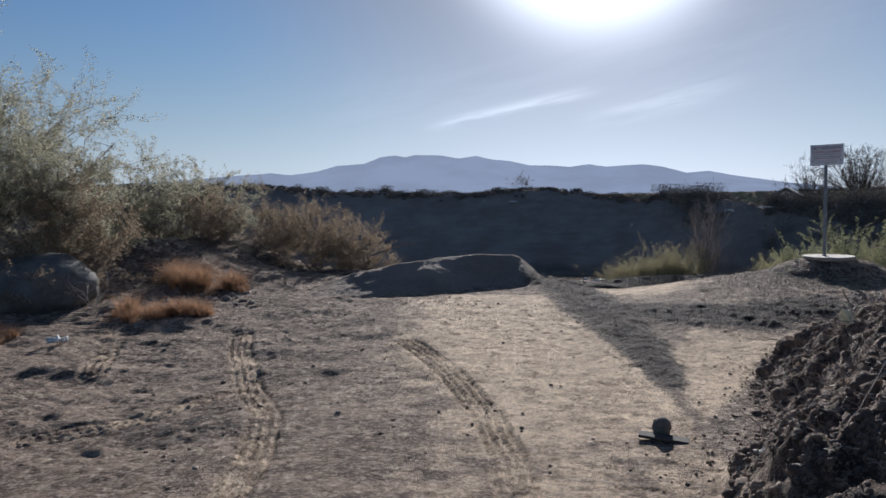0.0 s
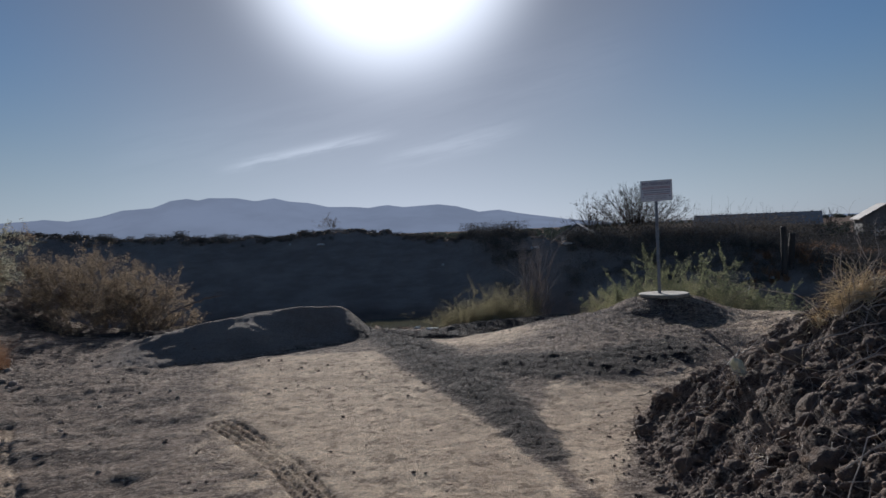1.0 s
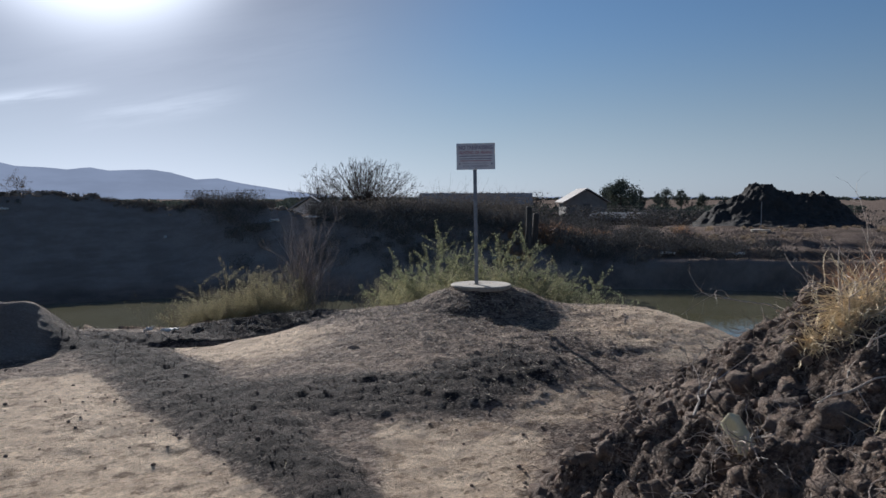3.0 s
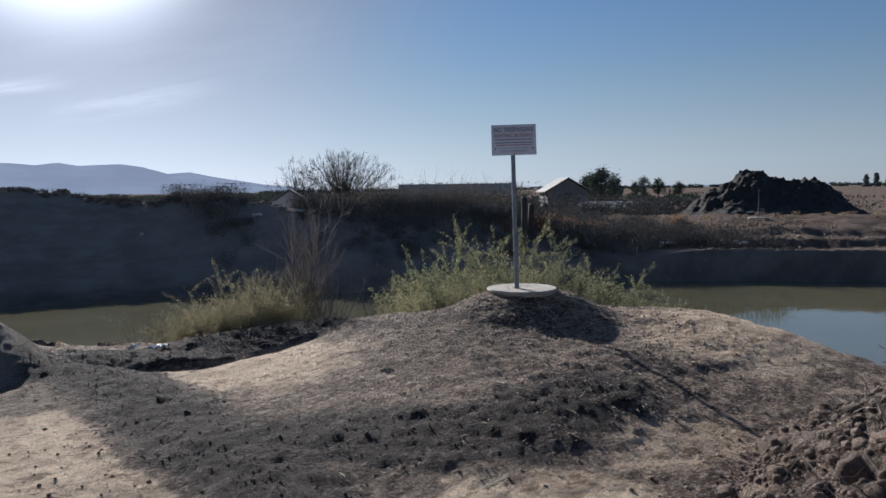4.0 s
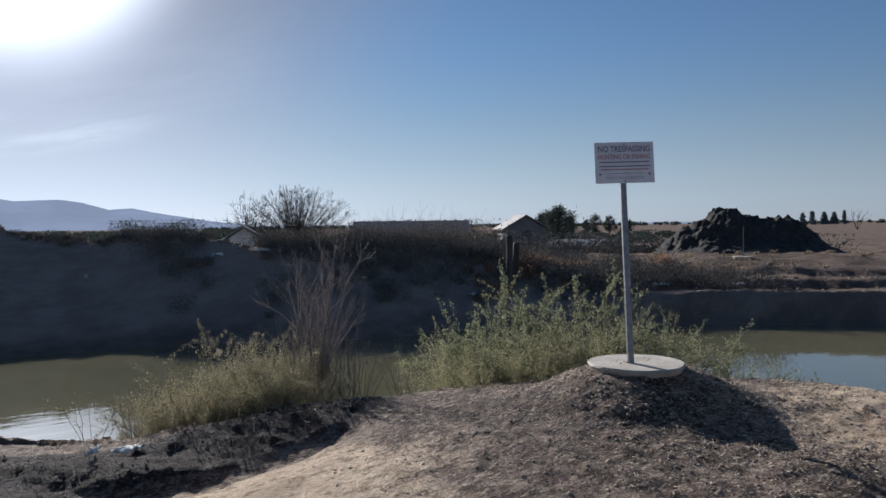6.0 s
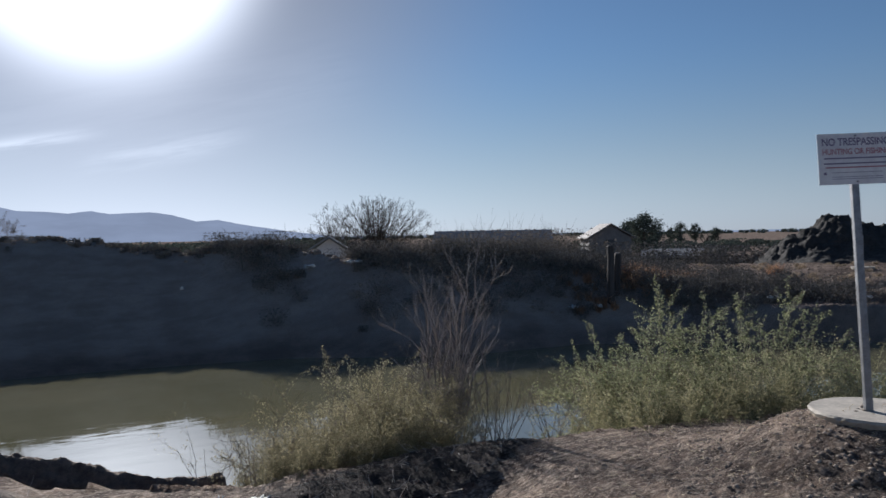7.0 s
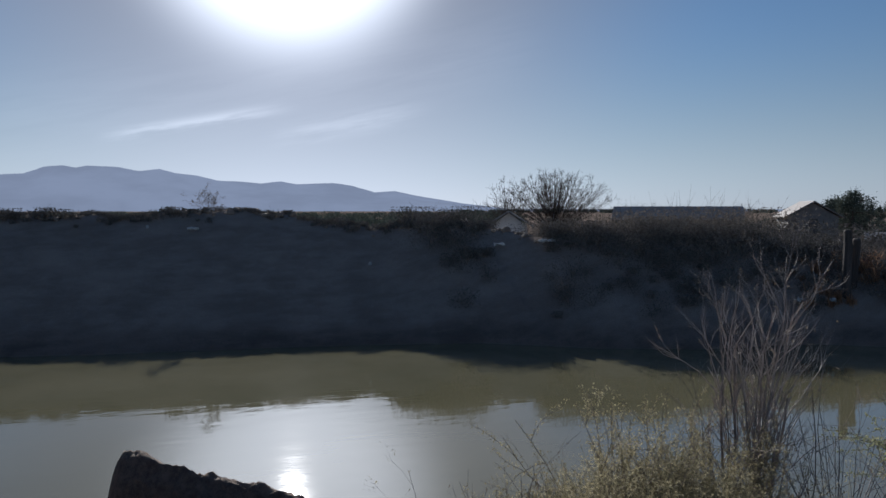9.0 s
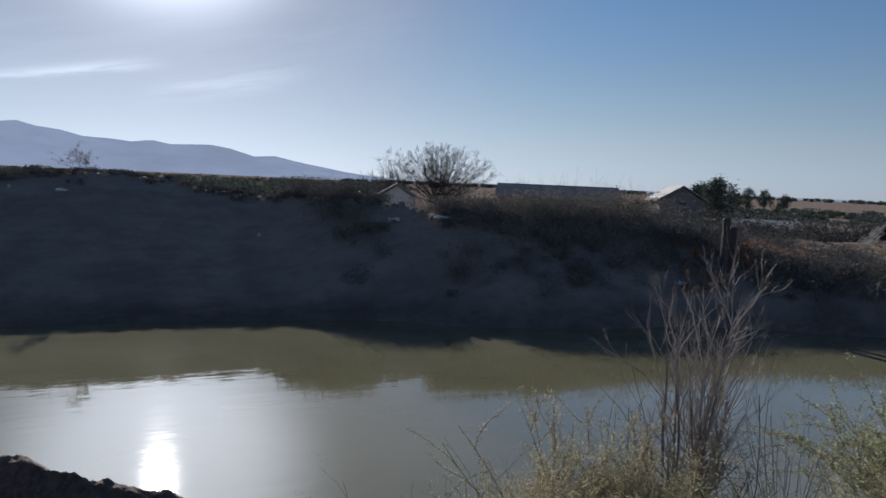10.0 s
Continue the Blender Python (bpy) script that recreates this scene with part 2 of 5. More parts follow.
WOOD = plain("weathered_wood", (0.045, 0.038, 0.034), (0.11, 0.09, 0.078), 6.0, 0.9, 0.5, 0.01, (1.0, 1.0, 0.12))
LITTER = plain("pale_litter", (0.58, 0.56, 0.52), (0.82, 0.80, 0.76), 9.0, 0.7, 0.3, 0.01)
YELLOW = plain("yellowed_board", (0.60, 0.54, 0.33), (0.80, 0.74, 0.50), 9.0, 0.8, 0.3, 0.01)
ROOF_TIN = plain("tin_roof", (0.21, 0.185, 0.165), (0.34, 0.30, 0.27), 0.8, 0.6, 0.2, 0.02)
ROOF_DARK = plain("dark_roof", (0.22, 0.22, 0.225), (0.33, 0.33, 0.335), 0.6, 1.0, 0.2, 0.02, Specular_IOR_Level=0.05)
WALL = plain("dull_plaster", (0.15, 0.14, 0.135), (0.24, 0.225, 0.21), 0.7, 0.9, 0.2, 0.02)
PALE_WALL = plain("pale_plaster", (0.68, 0.63, 0.58), (0.84, 0.79, 0.73), 0.9, 0.9, 0.2, 0.02)
DARK_WALL = plain("dark_wall", (0.07, 0.07, 0.075), (0.13, 0.125, 0.12), 0.7, 0.9, 0.2, 0.02)
GLASS_DARK = plain("dark_window", (0.02, 0.022, 0.026), (0.04, 0.042, 0.048), 2.0, 0.15, 0.0)
FAR_LEAF = leafy("far_foliage", (0.08, 0.095, 0.08), (0.17, 0.19, 0.155), glow=0.12, gloss=0.0)
# paler copy of the far foliage, with distant haze put into its colour
HAZE_LEAF = leafy("hazy_far_foliage", (0.19, 0.21, 0.21), (0.31, 0.33, 0.32), glow=0.2, gloss=0.0)
FADED = leafy("faded_twiggy_leaf", (0.15, 0.13, 0.11), (0.27, 0.235, 0.20), glow=0.2, gloss=0.0)
BRUSH = leafy("dark_brush", (0.14, 0.127, 0.112), (0.28, 0.255, 0.225), glow=0.03, gloss=0.0)
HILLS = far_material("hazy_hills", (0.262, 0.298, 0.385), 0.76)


# ---- small tools for numbers and meshes ----
def vnoise(x, y, seed=0):
    """Smooth noise in the plane, from -1 to 1."""
    xi, yi = np.floor(x).astype(np.int64), np.floor(y).astype(np.int64)
    u, v = x - xi, y - yi
    u, v = u * u * u * (u * (6 * u - 15) + 10), v * v * v * (v * (6 * v - 15) + 10)

    def corner(a, b):
        h = (a * 374761393 + b * 668265263 + seed * 1442695041) & 0xFFFFFFFF
        h = ((h ^ (h >> 13)) * 1274126177) & 0xFFFFFFFF
        return ((h ^ (h >> 16)) & 0xFFFF) / 32767.5 - 1.0

    top = corner(xi, yi) * (1 - u) + corner(xi + 1, yi) * u
    low = corner(xi, yi + 1) * (1 - u) + corner(xi + 1, yi + 1) * u
    return top * (1 - v) + low * v


def fbm(x, y, size, octaves=4, seed=0, gain=0.5):
    total, amp, norm = 0.0, 1.0, 0.0
    for k in range(octaves):
        c, s = math.cos(0.7 * k), math.sin(0.7 * k)
        total = total + amp * vnoise((c * x - s * y) * 2**k / size + 17.3 * k, (s * x + c * y) * 2**k / size - 9.1 * k, seed + k)
        norm, amp = norm + amp, amp * gain
    return total / norm


def step(v, lo, hi):
    u = np.clip((v - lo) / (hi - lo), 0, 1)
    return u * u * (3 - 2 * u)


def away(x, y, line):
    """Distance to a polyline, and how far along it the nearest point lies."""
    best, along, run = np.full(np.shape(x), 1e9), np.zeros(np.shape(x)), 0.0
    for (ax, ay), (bx, by) in zip(line[:-1], line[1:]):
        dx, dy = bx - ax, by - ay
        size = math.hypot(dx, dy)
        u = np.clip(((x - ax) * dx + (y - ay) * dy) / size**2, 0, 1)
        d = np.hypot(x - ax - u * dx, y - ay - u * dy)
        along = np.where(d < best, run + u * size, along)
        best = np.minimum(best, d)
        run += size
    return best, along


def inside(x, y, ring):
    """Signed distance to a closed outline, positive within."""
    odd = np.zeros(np.shape(x), bool)
    for (ax, ay), (bx, by) in zip(ring, ring[1:] + ring[:1]):
        if ay != by:
            odd ^= ((ay > y) != (by > y)) & (x < (bx - ax) * (y - ay) / (by - ay) + ax)
    d, _ = away(x, y, ring + ring[:1])
    return np.where(odd, d, -d)


# ---- the lie of the land ----
WATER_Z = -1.5
NEAR_LAND = [(-300, 55), (-60, 30), (-15, 18.6), (-6, 16.6), (-2.5, 15.3), (0.3, 14.9), (1.0, 14.5), (1.9, 13.95), (2.6, 13.75), (3.4, 13.65), (4.3, 13.3),
             (5.4, 12.95), (6.5, 12.6), (7.1, 11.5), (7.0, 10.4), (7.05, 9.2), (7.6, 7.6), (9.5, 5.0), (14, 0), (30, -14), (300, -120), (300, -4900), (-4900, -4900), (-4900, 800)]
FAR_LAND = [(-4900, 900), (-300, 81), (-60, 38), (-12, 31.8), (-2, 30.2), (4, 29.7), (7.5, 29.0), (10, 27.4), (12.3, 26.6), (15.6, 26.4), (19, 24.3), (22, 22.1),
            (24, 20.2), (26, 18.3), (31, 13.6), (45, 3), (330, -100), (4900, -1400), (4900, 4900), (-4900, 4900)]
PILE = [(1.2, -3.5), (1.45, 1.0), (1.75, 3.4), (1.95, 4.3), (2.5, 5.4), (2.7, 6.4), (3.0, 7.1), (4.1, 7.75), (5.4, 7.9), (6.6, 7.3), (8.4, 4.6), (12, 0), (14, -6), (6, -8)]
LANE_LEFT = [(-1.0, 2.0), (-0.95, 3.6), (-1.1, 5.0), (-1.5, 7.6), (-1.7, 12.2)]
LANE_RIGHT = [(1.9, 2.0), (2.0, 4.5), (1.92, 6.0), (1.76, 7.2), (1.48, 8.5), (1.14, 9.9), (0.70, 12.3)]
RIM = [(-5.5, 15.6), (-2.0, 14.2), (0.4, 13.9), (1.1, 13.75), (2.0, 13.3), (3.0, 12.95), (3.9, 12.75)]
LIP_FOOT = [(0.6, 13.05), (1.34, 12.85), (2.25, 12.6), (2.86, 12.7), (3.3, 12.85), (4.0, 13.05)]
TRACKS = [[(-3.1, 8.9), (-2.85, 8.1), (-2.15, 6.5), (-1.64, 5.5), (-1.36, 4.4), (-1.27, 3.6), (-1.25, 2.6)],
          [(-0.85, 8.3), (-0.62, 7.9), (-0.16, 6.9), (0.25, 5.6), (0.46, 4.45), (0.55, 3.5), (0.58, 2.6)],
          [(-4.9, 9.0), (-4.5, 8.0), (-4.1, 7.0)], [(-3.4, 4.9), (-2.7, 5.5), (-2.3, 6.2)]]


def lane_side(y, line):
    return np.interp(y, [p[1] for p in line], [p[0] for p in line])


def fall(x):
    """How far the other bank runs back for each metre that it rises."""
    return 2.34 - 0.55 * step(x, 5.5, 8.5)


def far_top(x):
    """Height of the crest of the other bank."""
    crest = np.interp(x, [-40, -20, -14, -10, -7.5, -6.6, -5.8, -4, -3, -2.4, -1.5, -0.6, -0.2, 1.2, 2.1, 3.5, 4, 4.8, 6.3, 7.9, 9.2, 10.4, 13, 17, 22],
                      [2.7, 2.5, 2.35, 2.0, 1.9, 1.97, 1.76, 1.74, 1.82, 1.66, 1.7, 1.92, 1.85, 1.93, 1.92, 1.84, 1.6, 1.5, 1.38, 1.48, 1.5, 1.15, 1.1, 1.0, 0.5])
    return crest + 0.06 * fbm(x, 0 * x, 0.9, 4, 115)


def land(x, y, fine=True):
    """Height of the ground, and its three kinds of soil: trodden lane, loose earth, far field."""
    x, y = np.asarray(x, float), np.asarray(y, float)
    near_in, far_in = inside(x, y, NEAR_LAND), inside(x, y, FAR_LAND)
    pile_in = inside(x, y, PILE)
    left, right = lane_side(y, LANE_LEFT), lane_side(y, LANE_RIGHT) + 0.09 * fbm(x, y, 0.5, 4, 15, 0.6)
    lane = step(x - left, -0.5, 1.9) * step(right - x, -0.04, 0.10) * step(y, 0, 3) * step(11.4 - y, 0, 0.3)
    # gentle rise towards the water
    z = -0.10 + 0.26 * step(y, 5.5, 12.5) - 0.07 * step(-x, 0.8, 3.0) * step(12 - y, 0, 4)
    z = z + 0.04 * fbm(x, y, 3.0, 3, 5)
    # the mound with the slab
    bump = 0.33 * np.exp(-((((x - 4.9) / 2.15) ** 2 + ((y - 10.75) / 2.2) ** 2) ** 1.3)) + 0.25 * np.exp(-((((x - 5.2) / 0.78) ** 2 + ((y - 11.25) / 0.64) ** 2) ** 1.5))
    z = z + 0.055 * np.exp(-((((x - 4.2) / 2.4) ** 2 + ((y - 9.6) / 2.4) ** 2) ** 1.3))
    z = z - 0.08 * np.exp(-(((x - 5.4) / 0.7) ** 2 + ((y - 10.15) / 0.5) ** 2))
    z = z + bump + 0.24 * np.exp(-((((x - 7.3) / 1.15) ** 2 + ((y - 9.9) / 1.5) ** 2) ** 1.2))
    # ridge of scraped earth beside the lane
    off = x - right
    mid_off, half = np.interp(y, [6.4, 7.4, 9.6], [0.13, 0.22, 0.5]), np.interp(y, [6.4, 7.4, 9.6], [0.2, 0.26, 0.5])
    ridge = np.exp(-(((off - mid_off) / (0.75 * half)) ** 2)) * step(y, 6.3, 8.2) * step(13.0 - y, 0, 0.6)
    arm, _ = away(x, y, [(1.5, 10.0), (2.4, 9.4), (3.2, 8.95), (4.2, 9.0)])
    arm = np.exp(-((arm / 0.52) ** 2))
    scraped = np.maximum(ridge, 0.9 * arm)
    z = z + scraped * (0.07 + 0.035 * fbm(x, y, 0.5, 3, 9) + 0.026 * np.abs(fbm(x, y, 0.22, 3, 10)) + 0.011 * fbm(x, y, 0.1, 2, 11))
    # lip along the water and the dark heap at the end of the lane
    lip_d, _ = away(x, y, RIM)
    lip = np.exp(-((lip_d / 0.34) ** 2)) * step(1.2 - x, 0, 0.6)
    z = z + lip * (0.02 + 0.09 * fbm(x, y, 0.7, 3, 21))
    back = y - np.interp(x, [p[0] for p in LIP_FOOT], [p[1] for p in LIP_FOOT]) + 0.10 * fbm(x, y, 0.5, 3, 25)
    shelf = step(back, -0.04, 0.24) * step(1.1 - back, 0, 0.4) * step(x, 0.7, 1.3) * step(4.5 - x, 0, 0.7)
    z = z - 0.17 * np.exp(-(((back + 0.12) / 0.36) ** 2)) * step(x, 1.0, 1.6) * step(4.0 - x, 0, 0.7) - 0.07 * step(y, 12.6, 13.2) * step(x, 0.5, 1.0) * step(2.6 - x, 0, 0.6) + shelf * (0.04 + 0.05 * fbm(x, y, 0.45, 3, 27))
    lip = np.maximum(lip, shelf)
    foot = y - 11.3 - 0.33 * np.clip(x + 1.5, 0, 3) + 0.15 * fbm(x, y, 0.8, 3, 31)
    heap = step(x, -3.3, -1.5) * step(1.25 - x, 0, 0.9) * np.minimum(np.clip(foot / 1.0, 0, 1), np.clip((2.15 - foot) / 1.1, 0, 1))
    z = z + heap * (0.44 + 0.06 * fbm(x, y, 0.9, 3, 33) + 0.08 * np.exp(-(((x + 0.1) / 0.7) ** 2)))
    # bank with brush on the west side
    berm_d, berm_s = away(x, y, [(-14, 9.5), (-9.4, 12.2), (-6.9, 13.8), (-6.2, 16.4)])
    berm = np.exp(-((berm_d / 1.45) ** 2))
    z = z + berm * (0.75 + 0.2 * fbm(x, y, 1.4, 3, 41))
    # hollow scrapes on the west side of the lane
    rough_west = step(-x, 0.9, 2.2) * step(y, 3.4, 5) * step(14.5 - y, 0, 1)
    z = z + rough_west * (0.06 * fbm(x, y * 1.5, 0.9, 3, 55) + 0.03 * step(-x, 2.6, 4.2) * fbm(x, y * 1.4, 0.3, 3, 57))
    for cx, cy, rx, ry, d in ((-1.75, 7.6, 0.42, 0.2, 0.05), (-1.47, 6.95, 0.2, 0.14, 0.06), (-1.25, 8.5, 0.4, 0.2, 0.05), (-2.2, 4.85, 0.8, 0.28, 0.035)):
        z = z - d * np.exp(-(((x - cx) / rx) ** 2 + ((y - cy) / ry) ** 2))
    # the big heap of dug earth
    s = np.maximum(pile_in + 0.12 * fbm(x, y, 0.6, 2, 61), 0)
    lump = 1.1 * np.abs(fbm(x, y, 0.85, 3, 71)) + 0.52 * np.abs(fbm(x, y, 0.34, 3, 73)) + 0.24 * np.abs(fbm(x, y, 0.15, 2, 75))
    z = z + (1.40 + 0.24 * step(x, 4.2, 5.6)) * (1 - np.exp(-s / 1.2)) * (0.9 + 0.14 * fbm(x, y, 1.3, 2, 77)) + step(s, 0.0, 0.30) * 0.34 * (lump - 0.34)
    z = z + 0.10 * step(s, 0.0, 0.24) * step(y, 6.3, 7.1) * (1 + 0.35 * fbm(x, y, 0.4, 3, 79))
    z = z + 0.2 * np.exp(-(((x - 4.3) / 0.55) ** 2 + ((y - 6.05) / 0.5) ** 2))
    # relief of loose and of trodden soil
    stain = np.exp(-(((off - mid_off) / half) ** 2)) * step(y, 5.6, 7.2) * step(13.0 - y, 0, 0.6)
    # canal lip and heap's east flank take dark loose soil partly as painted shade
    loose = np.clip(np.maximum.reduce([1.1 * stain, scraped * 1.1, lip, 1.1 * step(foot, -0.1, 0.1) * np.exp(-(((x - 1.05) / 0.55) ** 2)) * step(13.6 - y, 0, 0.5), 0.33 * step(foot, -0.05, 0.12) * step(1.0 - x, 0, 0.3) * step(x, -3.2, -2.4) * step(14.3 - y, 0, 0.3), 0.46 * step(s, 0.0, 0.12), 0.43 * step(bump, 0.10, 0.3) * (1 - 0.9 * step(x + 0.4 * fbm(x, y, 0.8, 3, 29), 5.5, 6.1)), 0.42 * step(berm, 0.1, 0.5)]), 0, 1)
    wheel = np.zeros_like(z)
    if fine:
        dug = loose * (0.55 + 0.45 * step(s, 0.0, 0.12)) * (1 - 0.75 * np.clip(heap * 1.5, 0, 1))
        z = z + (0.007 + (0.018 + 0.016 * step(s, 0.0, 0.12)) * dug + 0.012 * rough_west * (1 - lane)) * fbm(x, y, 0.22, 3, 81)
        grain = fbm(x, y, 0.085, 2, 91)
        z = z + (0.008 + (0.009 + 0.016 * step(s, 0.0, 0.12)) * dug + 0.006 * rough_west) * grain
        hump = step(bump, 0.06, 0.22)
        z = z + hump * (0.018 * fbm(x, y, 0.32, 3, 95) + 0.011 * fbm(x, y, 0.09, 2, 93))
        # dents of crumbs in the lane, and wheel marks with their treads
        z = z - 0.007 * lane * step(fbm(x, y, 0.13, 2, 97), 0.25, 0.5)
        for track in TRACKS:
            d, run = away(x, y, track)
            side = step(0.16 - d, 0, 0.03)
            ribs = np.cos(2 * math.pi * d / 0.078) + 0.55 * np.sin(2 * math.pi * run / 0.075 + 9 * d)
            z = z - side * (0.018 - 0.013 * ribs) * (0.65 + 0.5 * step(fbm(x, y, 0.8, 2, 99), -0.3, 0.2))
            wheel = np.maximum(wheel, side)
    # down to the bed of the canal
    slope = z + np.minimum(near_in, 0) * 0.62 + np.where(near_in < 0, 0.10 * fbm(x, y, 0.6, 3, 103), 0)
    # the other bank
    u = np.maximum(far_in, 0)
    east = step(x, 17, 23)
    top = far_top(x)
    high = -1.5 + (top + 1.5) * np.clip((u + 0.12) / (fall(x) * (top + 1.5)), 0, 1) - (top + 0.9) * step(u - fall(x) * (top + 1.5), 0.2, 7.5)
    brink = 0.35 * fbm(x, y, 1.6, 4, 121, 0.6)
    cut = -1.5 + 1.02 * step(u + brink, 0.1, 0.75) + 0.24 * step(u + brink, 1.9, 2.25) + 0.26 * step(u + 1.5 * brink, 4.2, 4.8) + 0.22 * step(u, 6, 9) - 1.2 * step(u, 11, 32) + 0.07 * step(u, 0.6, 1.5) * fbm(x, y, 0.7, 4, 123, 0.6)
    far = high * (1 - east) + cut * east
    far = far + step(u, 0.0, 2.5) * (0.07 * fbm(x, y, 1.6, 4, 111) + 0.02 * fbm(x, y, 0.5, 2, 113)) * (1 + 1.2 * step(x, 8, 14)) * step(60 - u, 0, 30)
    far = np.where(far_in > 0, far, -1.5 + far_in * 0.7)
    out = np.maximum(np.maximum(slope, far), -2.7)
    near_on = slope >= far
    bank = np.where(near_on, 0.75 * step(-near_in, 0.0, 0.3), 0.0)
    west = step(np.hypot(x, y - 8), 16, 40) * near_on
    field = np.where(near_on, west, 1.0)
    loose = np.maximum(loose * near_on, bank)
    bright = np.maximum(lane * (0.52 + 0.48 * step(y + 0.6 * fbm(x, y, 1.2, 3, 107), 4.5, 8.0)), np.exp(-((((x - 2.5) / 0.95) ** 2 + ((y - 11.6) / 1.05) ** 2) ** 1.5)))
    bright = np.maximum(bright, step(inside(x, y, [(2.55, 8.7), (1.95, 7.2), (1.95, 5.2), (2.6, 6.3), (3.0, 7.2), (3.7, 7.9), (3.35, 8.4)]), -0.1, 0.22))
    bright = np.maximum(bright, np.exp(-((((x - 6.45) / 1.05) ** 2 + ((y - 9.7) / 1.15) ** 2) ** 1.5)))
    bright = np.maximum(bright, 0.75 * np.exp(-((((x - 4.25) / 0.75) ** 2 + ((y - 8.3) / 0.4) ** 2) ** 1.4)))
    bright = np.maximum(bright, 0.50 * wheel)
    ramp = step(foot, -0.05, 0.12) * step(0.8 - x, 0, 0.35) * step(x, -3.2, -2.4) * step(14.3 - y, 0, 0.3)
    # where the far bank and the lane-end heap take the glare-paled colour
    glare_soil = np.where(near_on, 0.9 * ramp, step(20 - u, 0, 8) * (0.25 + 0.75 * step(u + 0.3 * fbm(x, y, 1.2, 3, 117), 0.2, 1.3)) * (1 - east * step(u, 0.6, 1.6)))
    return out, np.stack([bright * near_on, loose, field, glare_soil], -1)


def height(x, y):
    return float(land(np.array([x]), np.array([y]))[0][0])


def spread(*runs):
    """Grid lines: runs of (start, end, spacing), then on outwards ever wider."""
    lines = np.concatenate([np.arange(a, b, s) for a, b, s in runs])
    lo, hi, left, right, step_l, step_r = lines[0], runs[-1][1], [], [], runs[0][2], runs[-1][2]
    while lo > -4800:
        step_l *= 1.2
        lo -= step_l
        left.append(lo)
    while hi < 4800:
        right.append(hi)
        step_r *= 1.2
        hi += step_r
    return np.concatenate([left[::-1], lines, right])


def mesh_from(name, verts, faces, smooth=True):
    """A mesh from arrays; all faces with as many corners."""
    me = bpy.data.meshes.new(name)
    verts, faces = np.asarray(verts, np.float32), np.asarray(faces, np.int32)
    me.vertices.add(len(verts))
    me.vertices.foreach_set("co", verts.ravel())
    me.loops.add(faces.size)
    me.loops.foreach_set("vertex_index", faces.ravel())
    me.polygons.add(len(faces))
    me.polygons.foreach_set("loop_start", np.arange(0, faces.size, faces.shape[1], dtype=np.int32))
    me.polygons.foreach_set("use_smooth", np.full(len(faces), smooth))
    me.update(calc_edges=True)
    return me


def make_ground():
    xs = spread((-14, -8, 0.2), (-8, -4.4, 0.06), (-4.4, 6.6, 0.026), (6.6, 9, 0.08), (9, 30, 0.2), (30, 34, 0.4))
    ys = spread((-3, 2.6, 0.25), (2.6, 8.5, 0.026), (8.5, 14.2, 0.036), (14.2, 17, 0.12), (17, 27, 0.22), (27, 39, 0.25))
    gx, gy = np.meshgrid(xs, ys)
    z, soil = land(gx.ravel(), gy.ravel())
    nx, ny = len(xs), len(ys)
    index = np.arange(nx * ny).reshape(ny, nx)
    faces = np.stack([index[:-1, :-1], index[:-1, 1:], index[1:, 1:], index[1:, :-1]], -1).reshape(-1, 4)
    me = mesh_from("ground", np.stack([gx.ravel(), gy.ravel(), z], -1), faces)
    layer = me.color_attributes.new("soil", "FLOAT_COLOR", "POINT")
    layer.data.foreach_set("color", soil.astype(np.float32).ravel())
    me.materials.append(SOIL)
    tagged(new("ground", me), "dry tan and grey-brown earth, rutted and scraped", "ground", kind="structure")


make_ground()


def make_water():
    xs, ys = np.linspace(-160, 90, 60), np.linspace(-25, 70, 40)
    gx, gy = np.meshgrid(xs, ys)
    index = np.arange(gx.size).reshape(gx.shape)
    faces = np.stack([index[:-1, :-1], index[:-1, 1:], index[1:, 1:], index[1:, :-1]], -1).reshape(-1, 4)
    me = mesh_from("water", np.stack([gx.ravel(), gy.ravel(), np.full(gx.size, WATER_Z)], -1), faces)
    me.materials.append(WATER)
    tagged(new("water", me), "still murky olive-green canal water mirroring the sky", "water", kind="structure")


make_water()


